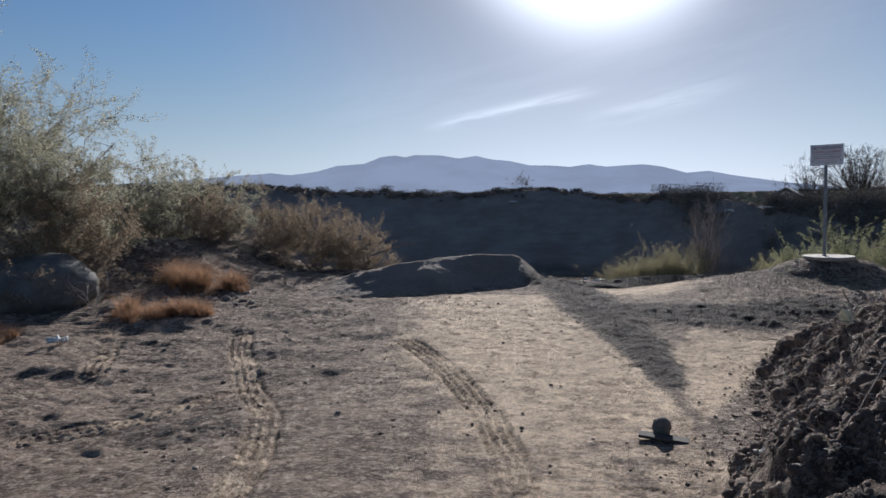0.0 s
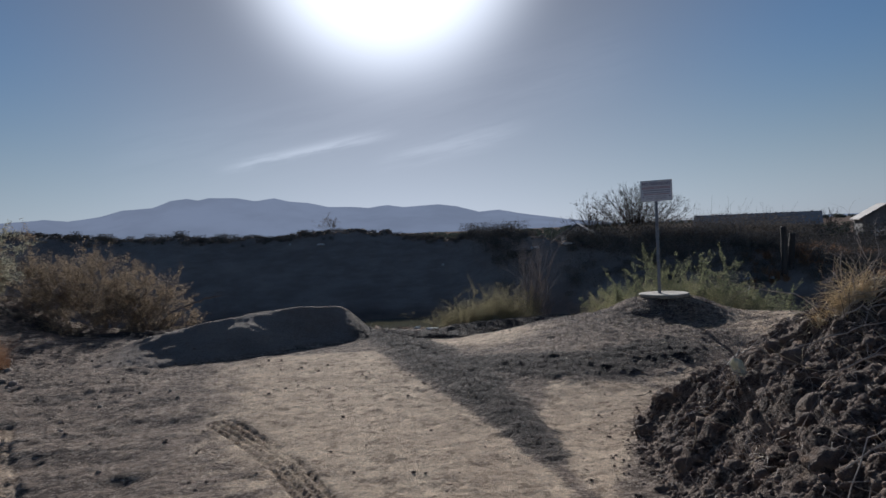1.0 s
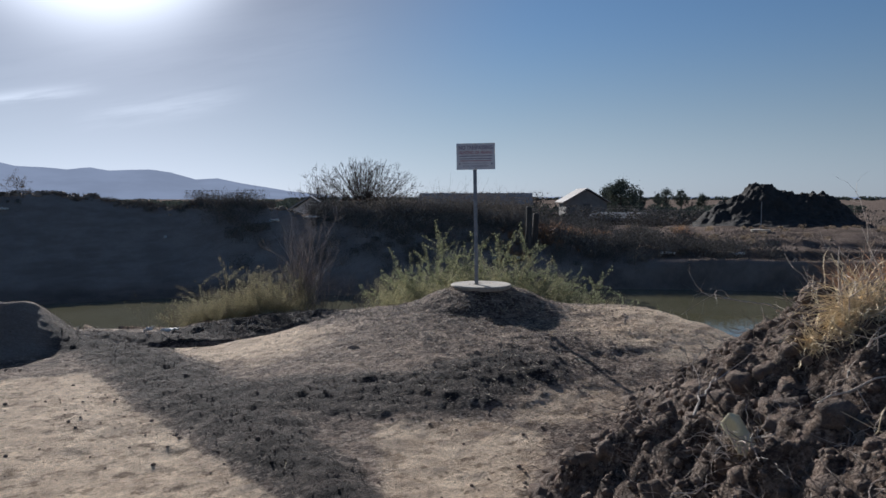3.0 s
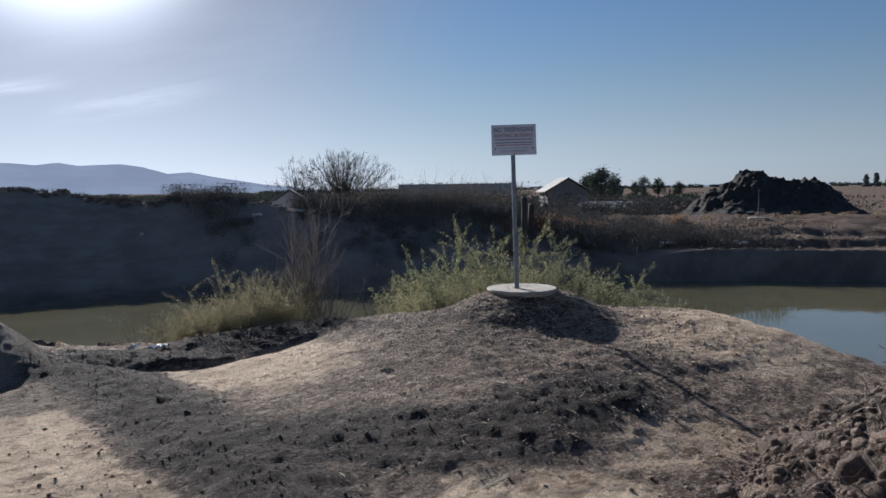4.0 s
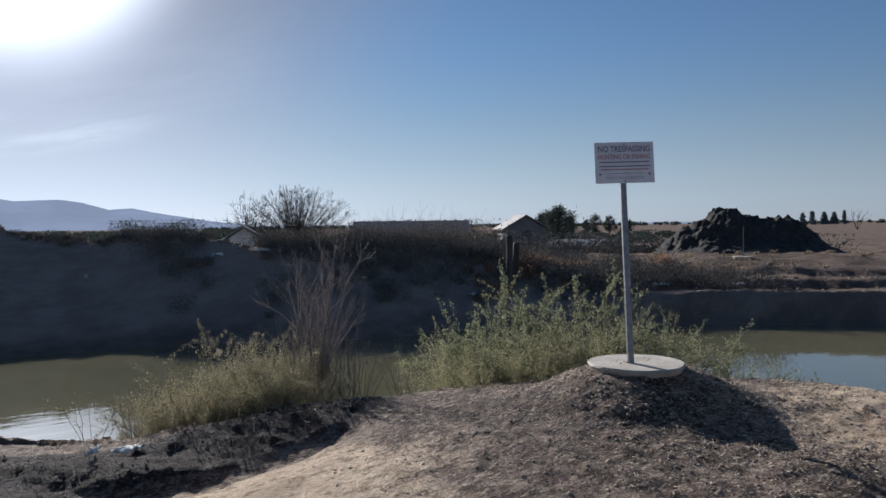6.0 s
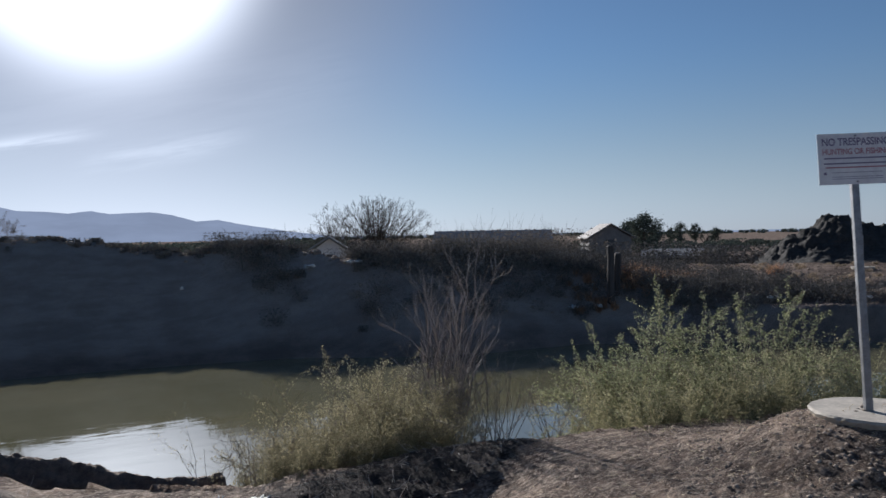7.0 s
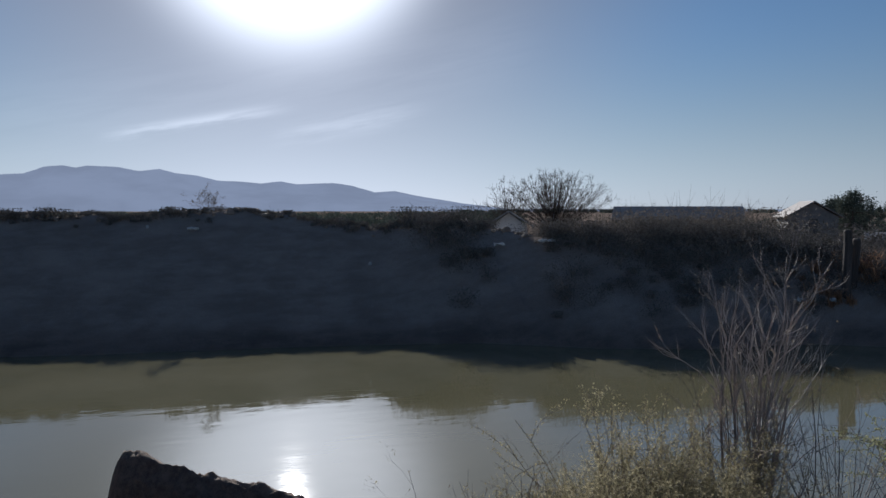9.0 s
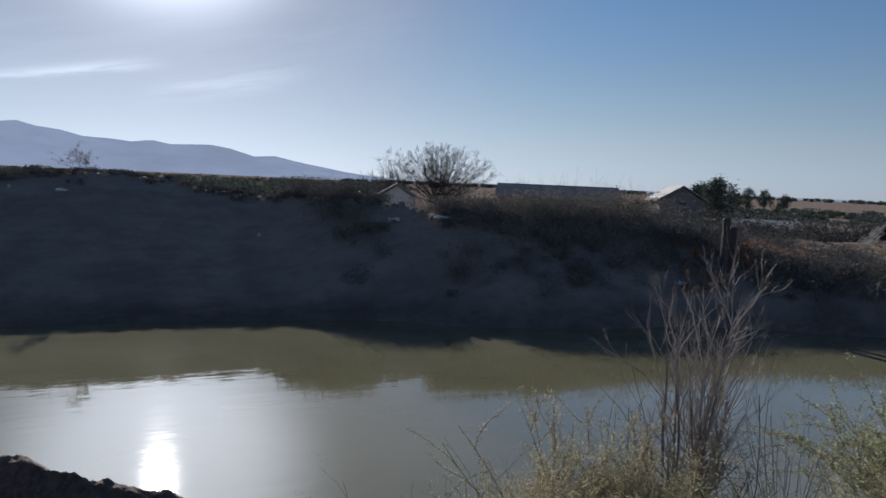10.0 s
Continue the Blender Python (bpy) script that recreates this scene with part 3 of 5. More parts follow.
def make_hills():
    """A long range some miles off, as a sheet with slopes and spurs."""
    azimuth = np.radians(np.linspace(-75, 60, 1500))
    rise = np.interp(np.degrees(azimuth), [-75, -50, -35, -25, -20.7, -18.4, -16.9, -15, -13.5, -11.6, -10.4, -9.3, -8.5, -7.8, -5.8, -4.5, -3.2, -2.2, -0.8, 0.7, 2.3, 3.7, 5.1, 6.2, 8.8, 10.3, 11.9, 13.4, 15.2, 18.5, 22, 60],
                     [0.5, 0.9, 0.8, 1.3, 1.66, 1.78, 1.62, 1.9, 2.31, 2.42, 2.87, 3.0, 2.87, 3.01, 2.94, 2.71, 2.88, 2.62, 2.48, 2.13, 2.05, 1.93, 2.1, 1.9, 2.0, 1.8, 1.33, 1.42, 1.05, 0.5, 0.1, 0.05])
    rise = rise + 0.035 * fbm(np.degrees(azimuth), azimuth * 0, 1.2, 5, 7, 0.62)
    verts = []
    for k, u in enumerate((0.0, 0.25, 0.45, 0.62, 0.78, 1.0, 0.6, -0.2)):
        r = 1500 + 60 * k
        wave = 1 if k in (0, 5) else 1 + 0.12 * fbm(np.degrees(azimuth), azimuth * 0 + k, 3.0, 4, 70)
        z = np.tan(np.radians(rise)) * r * u * wave + (1.0 if k < 6 else 0)
        verts.append(np.stack([r * np.sin(azimuth), r * np.cos(azimuth) + 5, z - (6 if k == 0 else 0)], -1))
    index = np.arange(8 * 1500).reshape(8, 1500)
    faces = np.stack([index[:-1, :-1], index[:-1, 1:], index[1:, 1:], index[1:, :-1]], -1).reshape(-1, 4)
    me = mesh_from("hills", np.concatenate(verts), faces)
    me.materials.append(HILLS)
    tagged(new("backdrop_hills", me), "hazy blue mountain range along the horizon", "mountains", kind="structure")


make_hills()


# ---- builders ----
class Acc:
    """Gathers tubes, leaves and lumps into one mesh of triangles and quads (as quads)."""

    def __init__(self):
        self.verts, self.faces, self.count = [], [], 0

    def put(self, verts, faces):
        self.verts.append(np.asarray(verts, float))
        self.faces.append(np.asarray(faces) + self.count)
        self.count += len(verts)

    def tube(self, points, r0, r1, sides=3):
        p = np.asarray(points, float)
        n = len(p)
        way = np.gradient(p, axis=0)
        way /= np.linalg.norm(way, axis=1, keepdims=True) + 1e-9
        ref = np.where(np.abs(way[:, 2:3]) > 0.9, [[1.0, 0, 0]], [[0, 0, 1.0]])
        a = np.cross(way, ref)
        a /= np.linalg.norm(a, axis=1, keepdims=True) + 1e-9
        b = np.cross(way, a)
        r = np.linspace(r0, r1, n)[:, None, None]
        t = np.linspace(0, 2 * math.pi, sides, endpoint=False)
        ring = p[:, None] + r * (np.cos(t)[None, :, None] * a[:, None] + np.sin(t)[None, :, None] * b[:, None])
        i = np.arange(n * sides).reshape(n, sides)
        j = np.roll(i, -1, axis=1)
        self.put(ring.reshape(-1, 3), np.stack([i[:-1], j[:-1], j[1:], i[1:]], -1).reshape(-1, 4))

    def leaves(self, centres, length, width, rng, droop=0.0):
        """Small pointed leaves, each folded along its middle."""
        c = np.asarray(centres, float)
        n = len(c)
        way = rng.normal(size=(n, 3)) + (0, 0, -droop)
        way /= np.linalg.norm(way, axis=1, keepdims=True)
        side = np.cross(way, rng.normal(size=(n, 3)))
        side /= np.linalg.norm(side, axis=1, keepdims=True) + 1e-9
        size = rng.uniform(0.6, 1.35, (n, 1))
        tip, wide = way * length * size, side * width * size
        fold = np.cross(way, side) * width * 0.3 * size
        v = np.stack([c - tip * 0.5, c + wide * 0.5 + fold, c + tip * 0.5, c - wide * 0.5 + fold], 1)
        self.put(v.reshape(-1, 3), np.arange(n * 4).reshape(n, 4))

    def blades(self, roots, length, width, rng, lean=0.5, up=1.0):
        """Bent blades of grass, each of two quads that narrow to a tip."""
        c = np.asarray(roots, float)
        n = len(c)
        ang = rng.uniform(0, 2 * math.pi, n)
        out = np.stack([np.cos(ang), np.sin(ang), np.zeros(n)], -1)
        size = length * rng.uniform(0.45, 1.25, (n, 1))
        k = lean * rng.uniform(0.2, 1.4, (n, 1))
        mid = c + (out * k * 0.35 + (0, 0, 0.55 * up)) * size
        end = c + (out * k * 1.0 + (0, 0, 0.85 * up)) * size
        side = np.stack([-np.sin(ang + 0.6), np.cos(ang + 0.6), np.zeros(n)], -1) * width * rng.uniform(0.6, 1.3, (n, 1))
        v = np.stack([c - side, c + side, mid + side * 0.7, mid - side * 0.7, end + side * 0.15, end - side * 0.15], 1)
        base = np.arange(n)[:, None] * 6
        f = np.concatenate([base + [0, 1, 2, 3], base + [3, 2, 4, 5]])
        self.put(v.reshape(-1, 3), f)

    def build(self, name, mat, parent=None, label="", smooth=False):
        me = mesh_from(name, np.concatenate(self.verts), np.concatenate(self.faces), smooth)
        me.materials.append(mat)
        ob = new(name, me)
        ob.parent = parent
        if label:
            ob["label"] = label
        return ob


def part(name, bm, mat, parent=None, label="", smooth=False):
    me = bpy.data.meshes.new(name)
    bm.to_mesh(me)
    bm.free()
    for p in me.polygons:
        p.use_smooth = smooth
    me.materials.append(mat)
    ob = new(name, me)
    ob.parent = parent
    if label:
        ob["label"] = label
    return ob


def box(w, d, h, at=(0, 0, 0), bevel=0.0, bm=None):
    bm = bm or bmesh.new()
    made = bmesh.ops.create_cube(bm, size=1.0, matrix=Matrix.Translation(at) @ Matrix.Diagonal((w, d, h, 1)))
    if bevel:
        edges = list({e for v in made["verts"] for e in v.link_edges})
        bmesh.ops.bevel(bm, geom=edges, offset=bevel, segments=2, affect="EDGES", profile=0.6)
    return bm


def thing(name, at, label, category, group="", kind="", turn=0.0):
    ob = new(name)
    ob.matrix_world = pose(*at, 0, 0, turn)
    return tagged(ob, label, category, group, kind)


def limb(rng, start, way, length, wander=0.25, lift=0.0, steps=5):
    """A wandering line from start."""
    p, d, out = np.array(start, float), np.array(way, float), []
    d /= np.linalg.norm(d)
    for _ in range(steps):
        out.append(p.copy())
        d = d + rng.normal(size=3) * wander + (0, 0, lift)
        d /= np.linalg.norm(d)
        p = p + d * length / (steps - 1)
    return np.array(out)


def branch(acc, tips, rng, start, way, length, radius, level, kids=4, wander=0.2, lift=0.0, shrink=0.62, open_=0.8, sides=4, low=0.3):
    line = limb(rng, start, way, length, wander, lift, 6 if level else 4)
    acc.tube(line, radius, radius * (0.45 if level else 0.25), max(3, sides))
    if level == 0:
        tips.append(line)
        return
    for k in range(kids):
        u = rng.uniform(low, 1.0)
        i = min(int(u * (len(line) - 1)), len(line) - 2)
        base = line[i] + (line[i + 1] - line[i]) * (u * (len(line) - 1) - i)
        d = line[i + 1] - line[i]
        d = d / np.linalg.norm(d) + rng.normal(size=3) * open_ * 0.6
        branch(acc, tips, rng, base, d, length * shrink * rng.uniform(0.75, 1.2), radius * 0.5 * (1.1 - 0.4 * u), level - 1, kids, wander, lift, shrink, open_, sides - 1, low)
    tips.append(line[len(line) // 2:])


def shrub(name, at, tall, wide, seed, leaf_mat, twig_mat, label, category="bush", stems=14, leaves=9000, leaf=(0.03, 0.012), kids=5, deep=2.0, group="", flat=0.75,
          core=0.5, droop=0.0, radius=0.012, wander=0.22):
    """A bush of wandering stems that fork, with small leaves along the twigs and in the crown."""
    rng = np.random.default_rng(seed)
    ob = thing(name, at, label, category, group)
    wood, tips = Acc(), []
    for k in range(stems):
        a, tilt = rng.uniform(0, 2 * math.pi), rng.uniform(0.05, 1.0) ** 0.8
        way = (math.cos(a) * wide / tall * tilt * 1.25, math.sin(a) * wide / tall * tilt * 1.25, 1.0 - 0.35 * tilt)
        root = rng.normal(size=3) * (0.10 * wide, 0.10 * wide, 0) + (0, 0, -0.08)
        branch(wood, tips, rng, root, way, tall * rng.uniform(0.6, 1.0), radius * rng.uniform(0.7, 1.2), 2, kids, wander, 0.03, 0.5, 0.9, 4, 0.25)
    wood.build("stem", twig_mat, ob)
    if leaves:
        pts = []
        picks = rng.integers(0, len(tips), leaves)
        where = rng.uniform(0, 1, leaves)
        for t, u in zip(picks, where):
            line = tips[t]
            f = u * (len(line) - 1)
            i = min(int(f), len(line) - 2)
            pts.append(line[i] + (line[i + 1] - line[i]) * (f - i))
        pts = np.array(pts) + np.clip(rng.normal(size=(leaves, 3)), -1.5, 1.5) * 0.022 * tall ** 0.5
        pts = pts[pts[:, 2] > 0.02]
        crown = Acc()
        crown.leaves(pts, leaf[0], leaf[1], rng, droop)
        crown.build("foliage", leaf_mat, ob)
    return ob


def tuft(name, at, tall, wide, seed, mat, label, blades=900, width=0.004, lean=0.6, category="dry grass", group=""):
    """A clump of grass; its blades fan out from a tight foot."""
    rng = np.random.default_rng(seed)
    acc, left = Acc(), blades
    while left > 0:
        n = min(left, int(rng.integers(25, 110)))
        knot = np.clip(rng.normal(size=2), -1.8, 1.8) * wide * 0.36
        share = rng.uniform(0.35, 1.15) * (1 - 0.45 * min(np.hypot(*knot) / wide, 1))
        roots = np.zeros((n, 3))
        roots[:, :2] = knot + rng.normal(size=(n, 2)) * wide * 0.05
        roots[:, 2] = land(at[0] + roots[:, 0], at[1] + roots[:, 1])[0] - at[2] - 0.02
        acc.blades(roots, tall * share * 1.15, width, rng, lean)
        left -= n
    ob = acc.build(name, mat)
    ob.matrix_world = pose(*at)
    return tagged(ob, label, category, group, "stuff")


def lump(rng, size, detail=2, rough=0.3, squash=0.75):
    """Vertices and triangles of one clod."""
    bm = bmesh.new()
    bmesh.ops.create_icosphere(bm, subdivisions=detail, radius=1.0)
    v = np.array([x.co[:] for x in bm.verts])
    f = np.array([[x.index for x in face.verts] for face in bm.faces])
    bm.free()
    off = rng.uniform(0, 50, 3)
    n = fbm(v[:, 0] * 1.0 + off[0] + v[:, 2] * 0.7, v[:, 1] + off[1] - v[:, 2] * 0.6, 0.9, 3, 3)
    m = fbm(v[:, 0] + off[1] - v[:, 2], v[:, 1] * 1.1 + off[2] + v[:, 2], 0.5, 3, 8)
    v = v * np.clip(1 + rough * n + rough * 0.7 * (0.35 - np.abs(m) * 1.6), 0.55, 1.8)[:, None]
    return v * np.array([1.0, rng.uniform(0.7, 1.0), squash]) * size, f


def clods(name, spots, sizes, seed, mat, label, kinds=10, detail=1, sink=0.25, category="earth clods", kind="stuff", rough=0.35):
    """Many clods on the ground as one mesh."""
    rng = np.random.default_rng(seed)
    forms = [lump(rng, 1.0, detail, rough) for _ in range(kinds)]
    spots = np.asarray(spots)
    z = land(spots[:, 0], spots[:, 1])[0]
    verts, faces, count = [], [], 0
    for (x, y), zz, s in zip(spots, z, sizes):
        v, f = forms[rng.integers(kinds)]
        a = rng.uniform(0, 2 * math.pi)
        c, q = math.cos(a), math.sin(a)
        w = np.stack([v[:, 0] * c - v[:, 1] * q, v[:, 0] * q + v[:, 1] * c, v[:, 2]], -1) * s
        verts.append(w + (x, y, zz + s * (0.40 - sink)))
        faces.append(f + count)
        count += len(v)
    me = mesh_from(name, np.concatenate(verts), np.concatenate(faces))
    me.materials.append(mat)
    return tagged(new(name, me), label, category, kind=kind)


def scatter(rng, n, box_, keep):
    """Spots in a box (x0, x1, y0, y1), thinned by keep(x, y) between 0 and 1."""
    x, y = rng.uniform(box_[0], box_[1], n), rng.uniform(box_[2], box_[3], n)
    ok = rng.uniform(0, 1, n) < keep(x, y)
    return np.stack([x[ok], y[ok]], -1)


def stick(name, line, r0, r1, mat, label, twigs=0, seed=0, group="sticks on the earth"):
    rng = np.random.default_rng(seed)
    acc = Acc()
    line = np.asarray(line, float)
    fine = np.stack([np.interp(np.linspace(0, 1, 12), np.linspace(0, 1, len(line)), line[:, k]) for k in range(3)], -1)
    fine[1:-1] += rng.normal(size=(10, 3)) * 0.012
    acc.tube(fine, r0, r1, 5)
    for _ in range(twigs):
        i = rng.integers(2, 11)
        d = fine[i] - fine[i - 1]
        d = d / np.linalg.norm(d) + rng.normal(size=3) * 0.7
        acc.tube(limb(rng, fine[i], d, rng.uniform(0.1, 0.35), 0.25), r1 * 0.9, r1 * 0.3, 3)
    return tagged(acc.build(name, mat), label, "stick", group)


# ---- the sign on its slab ----
def make_slab(at, r, thick, name="concrete_slab", label="round pale concrete slab lying on an earth mound"):
    rng = np.random.default_rng(3)
    bm = bmesh.new()
    ring = [(r * (1 + 0.012 * math.sin(3 * a + 1) + 0.008 * math.sin(7 * a)), a) for a in np.linspace(0, 2 * math.pi, 72, endpoint=False)]
    low = [bm.verts.new((q * 0.94 * math.cos(a), q * 0.94 * math.sin(a), -thick)) for q, a in ring]
    side = [bm.verts.new((q * math.cos(a), q * math.sin(a), -0.014 + 0.004 * rng.normal())) for q, a in ring]
    top = [bm.verts.new((q * 0.972 * math.cos(a), q * 0.972 * math.sin(a), 0.0)) for q, a in ring]
    for lo, hi in ((low, side), (side, top)):
        for i in range(72):
            bm.faces.new((lo[i], lo[(i + 1) % 72], hi[(i + 1) % 72], hi[i]))
    bm.faces.new(top)
    bm.faces.new(low[::-1])
    ob = part(name, bm, CONCRETE)
    ob.matrix_world = pose(*at)
    return tagged(ob, label, "concrete slab")


def lettering(text, size, at, mat, parent, width, name="lettering"):
    curve = bpy.data.curves.new(name, "FONT")
    curve.body, curve.size, curve.align_x, curve.extrude = text, size, "CENTER", 0.0006
    curve.offset = size * 0.018
    holder = new(name, curve)
    bpy.context.view_layer.update()
    me = bpy.data.meshes.new_from_object(holder.evaluated_get(bpy.context.evaluated_depsgraph_get()))
    bpy.data.objects.remove(holder)
    wide = max(v.co.x for v in me.vertices) - min(v.co.x for v in me.vertices)
    me.transform(Matrix.Diagonal((width / wide, 1, 1, 1)))
    me.materials.clear()
    me.materials.append(mat)
    ob = new(name, me)
    ob.parent = parent
    ob.matrix_local = pose(*at, 90, 0, 0)
    return ob


def make_sign():
    ob = thing("warning_sign", (5.084, 11.185, 0.735), "white metal no-trespassing sign on a slim galvanised post", "sign")
    turn = math.degrees(math.atan2(-0.244, 0.385))
    ob.matrix_world = pose(5.084, 11.185, 0.735, -4.3, 1.6, 0) @ pose(0, 0, 0, 0, 0, turn)
    bm = bmesh.new()
    # an open channel: back web and two flanges
    box(0.044, 0.004, 1.66, (0, 0.0, 0.83), 0.001, bm)
    box(0.004, 0.028, 1.66, (-0.020, 0.016, 0.83), 0.001, bm)
    box(0.004, 0.028, 1.66, (0.020, 0.016, 0.83), 0.001, bm)
    part("post", bm, STEEL, ob)
    board = part("board", box(0.457, 0.004, 0.313, (0, 0, 0), 0.0012), BOARD, ob, "white sheet-metal panel with faded print")
    board.location = (0.012, -0.006, 1.525)
    face = -0.0035
    lettering("NO TRESPASSING", 0.064, (0, face, 0.083), BLUE_INK, board, 0.40)
    lettering("HUNTING OR FISHING", 0.050, (0, face, 0.028), RED_INK, board, 0.40)
    for y, w in ((0.004, 0.385), (-0.028, 0.39), (-0.052, 0.37)):
        part("print_line", box(w, 0.0008, 0.008, (0, face, y)), BLUE_INK if y > -0.04 else RED_INK, board)
    for y in (-0.083, -0.110, -0.122):
        part("print_rule", box(0.30, 0.0008, 0.0025, (0, face, y)), BLUE_INK, board)
    for x in (-0.19, 0.19):
        part("print_mark", box(0.016, 0.0008, 0.016, (x, face, -0.088)), BLUE_INK, board)
    for y in (0.14, -0.14):
        bolt = bmesh.new()
        bmesh.ops.create_cone(bolt, cap_ends=True, segments=8, radius1=0.007, radius2=0.005, depth=0.005, matrix=pose(0, face - 0.002, y, 90))
        part("bolt", bolt, STEEL, board)


make_slab((5.158, 11.20, 0.742), 0.362, 0.055)
make_sign()


# ---- plants along the near bank ----
def on(x, y, lift=0.0):
    return (x, y, height(x, y) + lift)


def shoots(acc, rng, count, tall, wide, radius, arch, kids=5, short=0.34):
    """Long shoots that rise from a common foot and arch over, with side shoots; returns the lines that bear leaves."""
    lines = []
    for _ in range(count):
        a, tilt = rng.uniform(0, 2 * math.pi), rng.uniform(0.1, 1.0)
        out = tilt * wide / tall * 1.1
        root = rng.normal(size=3) * (0.16 * wide, 0.16 * wide, 0) + (0, 0, -0.08)
        line = limb(rng, root, (math.cos(a) * out, math.sin(a) * out, 1.0), tall * rng.uniform(0.65, 1.2), 0.10, -arch * tilt, 9)
        acc.tube(line, radius * rng.uniform(0.7, 1.2), radius * 0.3, 4)
        lines.append(line[4:])
        for _ in range(kids):
            k = rng.integers(3, 8)
            d = line[k + 1] - line[k]
            d = d / np.linalg.norm(d) + rng.normal(size=3) * 0.55
            side = limb(rng, line[k], d, tall * short * rng.uniform(0.5, 1.2), 0.14, -0.05, 6)
            acc.tube(side, radius * 0.45, radius * 0.2, 3)
            lines.append(side)
    return lines


def along(lines, rng, count, loose):
    """Spots strewn along lines."""
    pick, where = rng.integers(0, len(lines), count), rng.uniform(0, 1, count)
    pts = []
    for k, u in zip(pick, where):
        line = lines[k]
        f = u * (len(line) - 1)
        i = min(int(f), len(line) - 2)
        pts.append(line[i] + (line[i + 1] - line[i]) * (f - i))
    return np.array(pts) + np.clip(rng.normal(size=(count, 3)), -1.5, 1.5) * loose


def spray_bush(at, tall, wide, seed, label, leaves=16000, under=14000, count=46, name="green_bush", leaf_mat=None, under_mat=None, leaf=(0.026, 0.011), arch=0.19):
    """A bush of arching leafy sprays above a haze of fine yellowing weeds."""
    r = np.random.default_rng(seed)
    ob = thing(name, at, label, "bush", "bushes on the near bank")
    wood = Acc()
    lines = shoots(wood, r, count, tall, wide, 0.0055, arch)
    wood.build("stem", TWIG, ob)
    pts = along(lines, r, leaves, 0.016)
    crown = Acc()
    crown.leaves(pts[pts[:, 2] > 0.05], leaf[0], leaf[1], r, 0.3)
    crown.build("foliage", leaf_mat or GREEN_LEAF, ob)
    fine, weeds = Acc(), []
    roots = np.clip(r.normal(size=(150, 3)), -1.6, 1.6) * (0.48 * wide, 0.48 * wide, 0)
    roots[:, 2] = np.minimum(land(at[0] + roots[:, 0], at[1] + roots[:, 1])[0] - at[2], 0.25) - 0.03
    for root in roots:
        a = r.uniform(0, 2 * math.pi)
        line = limb(r, root, (0.35 * math.cos(a), 0.35 * math.sin(a), 1), tall * r.uniform(0.35, 0.85), 0.14, -0.01, 6)
        fine.tube(line, 0.0028, 0.0012, 3)
        weeds.append(line)
    pts = along(weeds, r, under, 0.028)
    fine.leaves(pts, 0.021, 0.0046, r)
    fine.build("undergrowth", under_mat or WEED_LEAF, ob, "haze of fine yellowing weeds")
    return ob


GREEN = "leafy green bush arching over yellowing weeds on the canal bank"
for k, (x, y, tall, wide, n) in enumerate(((5.55, 13.75, 0.85, 0.65, 10000), (6.05, 13.95, 1.25, 1.0, 16000), (6.85, 13.3, 1.1, 0.95, 15000), (7.65, 12.5, 0.85, 0.85, 10000), (8.1, 11.8, 0.6, 0.6, 6000),
                                         (6.1, 13.1, 0.62, 0.8, 9000), (5.4, 13.3, 0.5, 0.75, 8000), (7.1, 12.5, 0.6, 0.7, 8000))):
    spray_bush(on(x, y), tall * 1.22, wide, 100 + k, GREEN, int(n * 1.9), int(n * 2.4), 64)
for k, (x, y, tall, wide, n) in enumerate(((2.65, 14.55, 0.6, 0.5, 9000), (3.25, 14.7, 0.95, 0.6, 13000), (3.65, 14.3, 0.8, 0.55, 12000), (2.9, 14.2, 0.5, 0.55, 9000), (3.35, 14.15, 0.55, 0.5, 9000))):
    spray_bush(on(x, y), tall * 1.25, wide * 1.1, 130 + k, "yellowing olive-green thicket with thin stems on the canal bank", int(n * 1.5), int(n * 3.6), 40, "olive_bush", OLIVE_LEAF, OLIVE_LEAF, (0.017, 0.0065), 0.07)


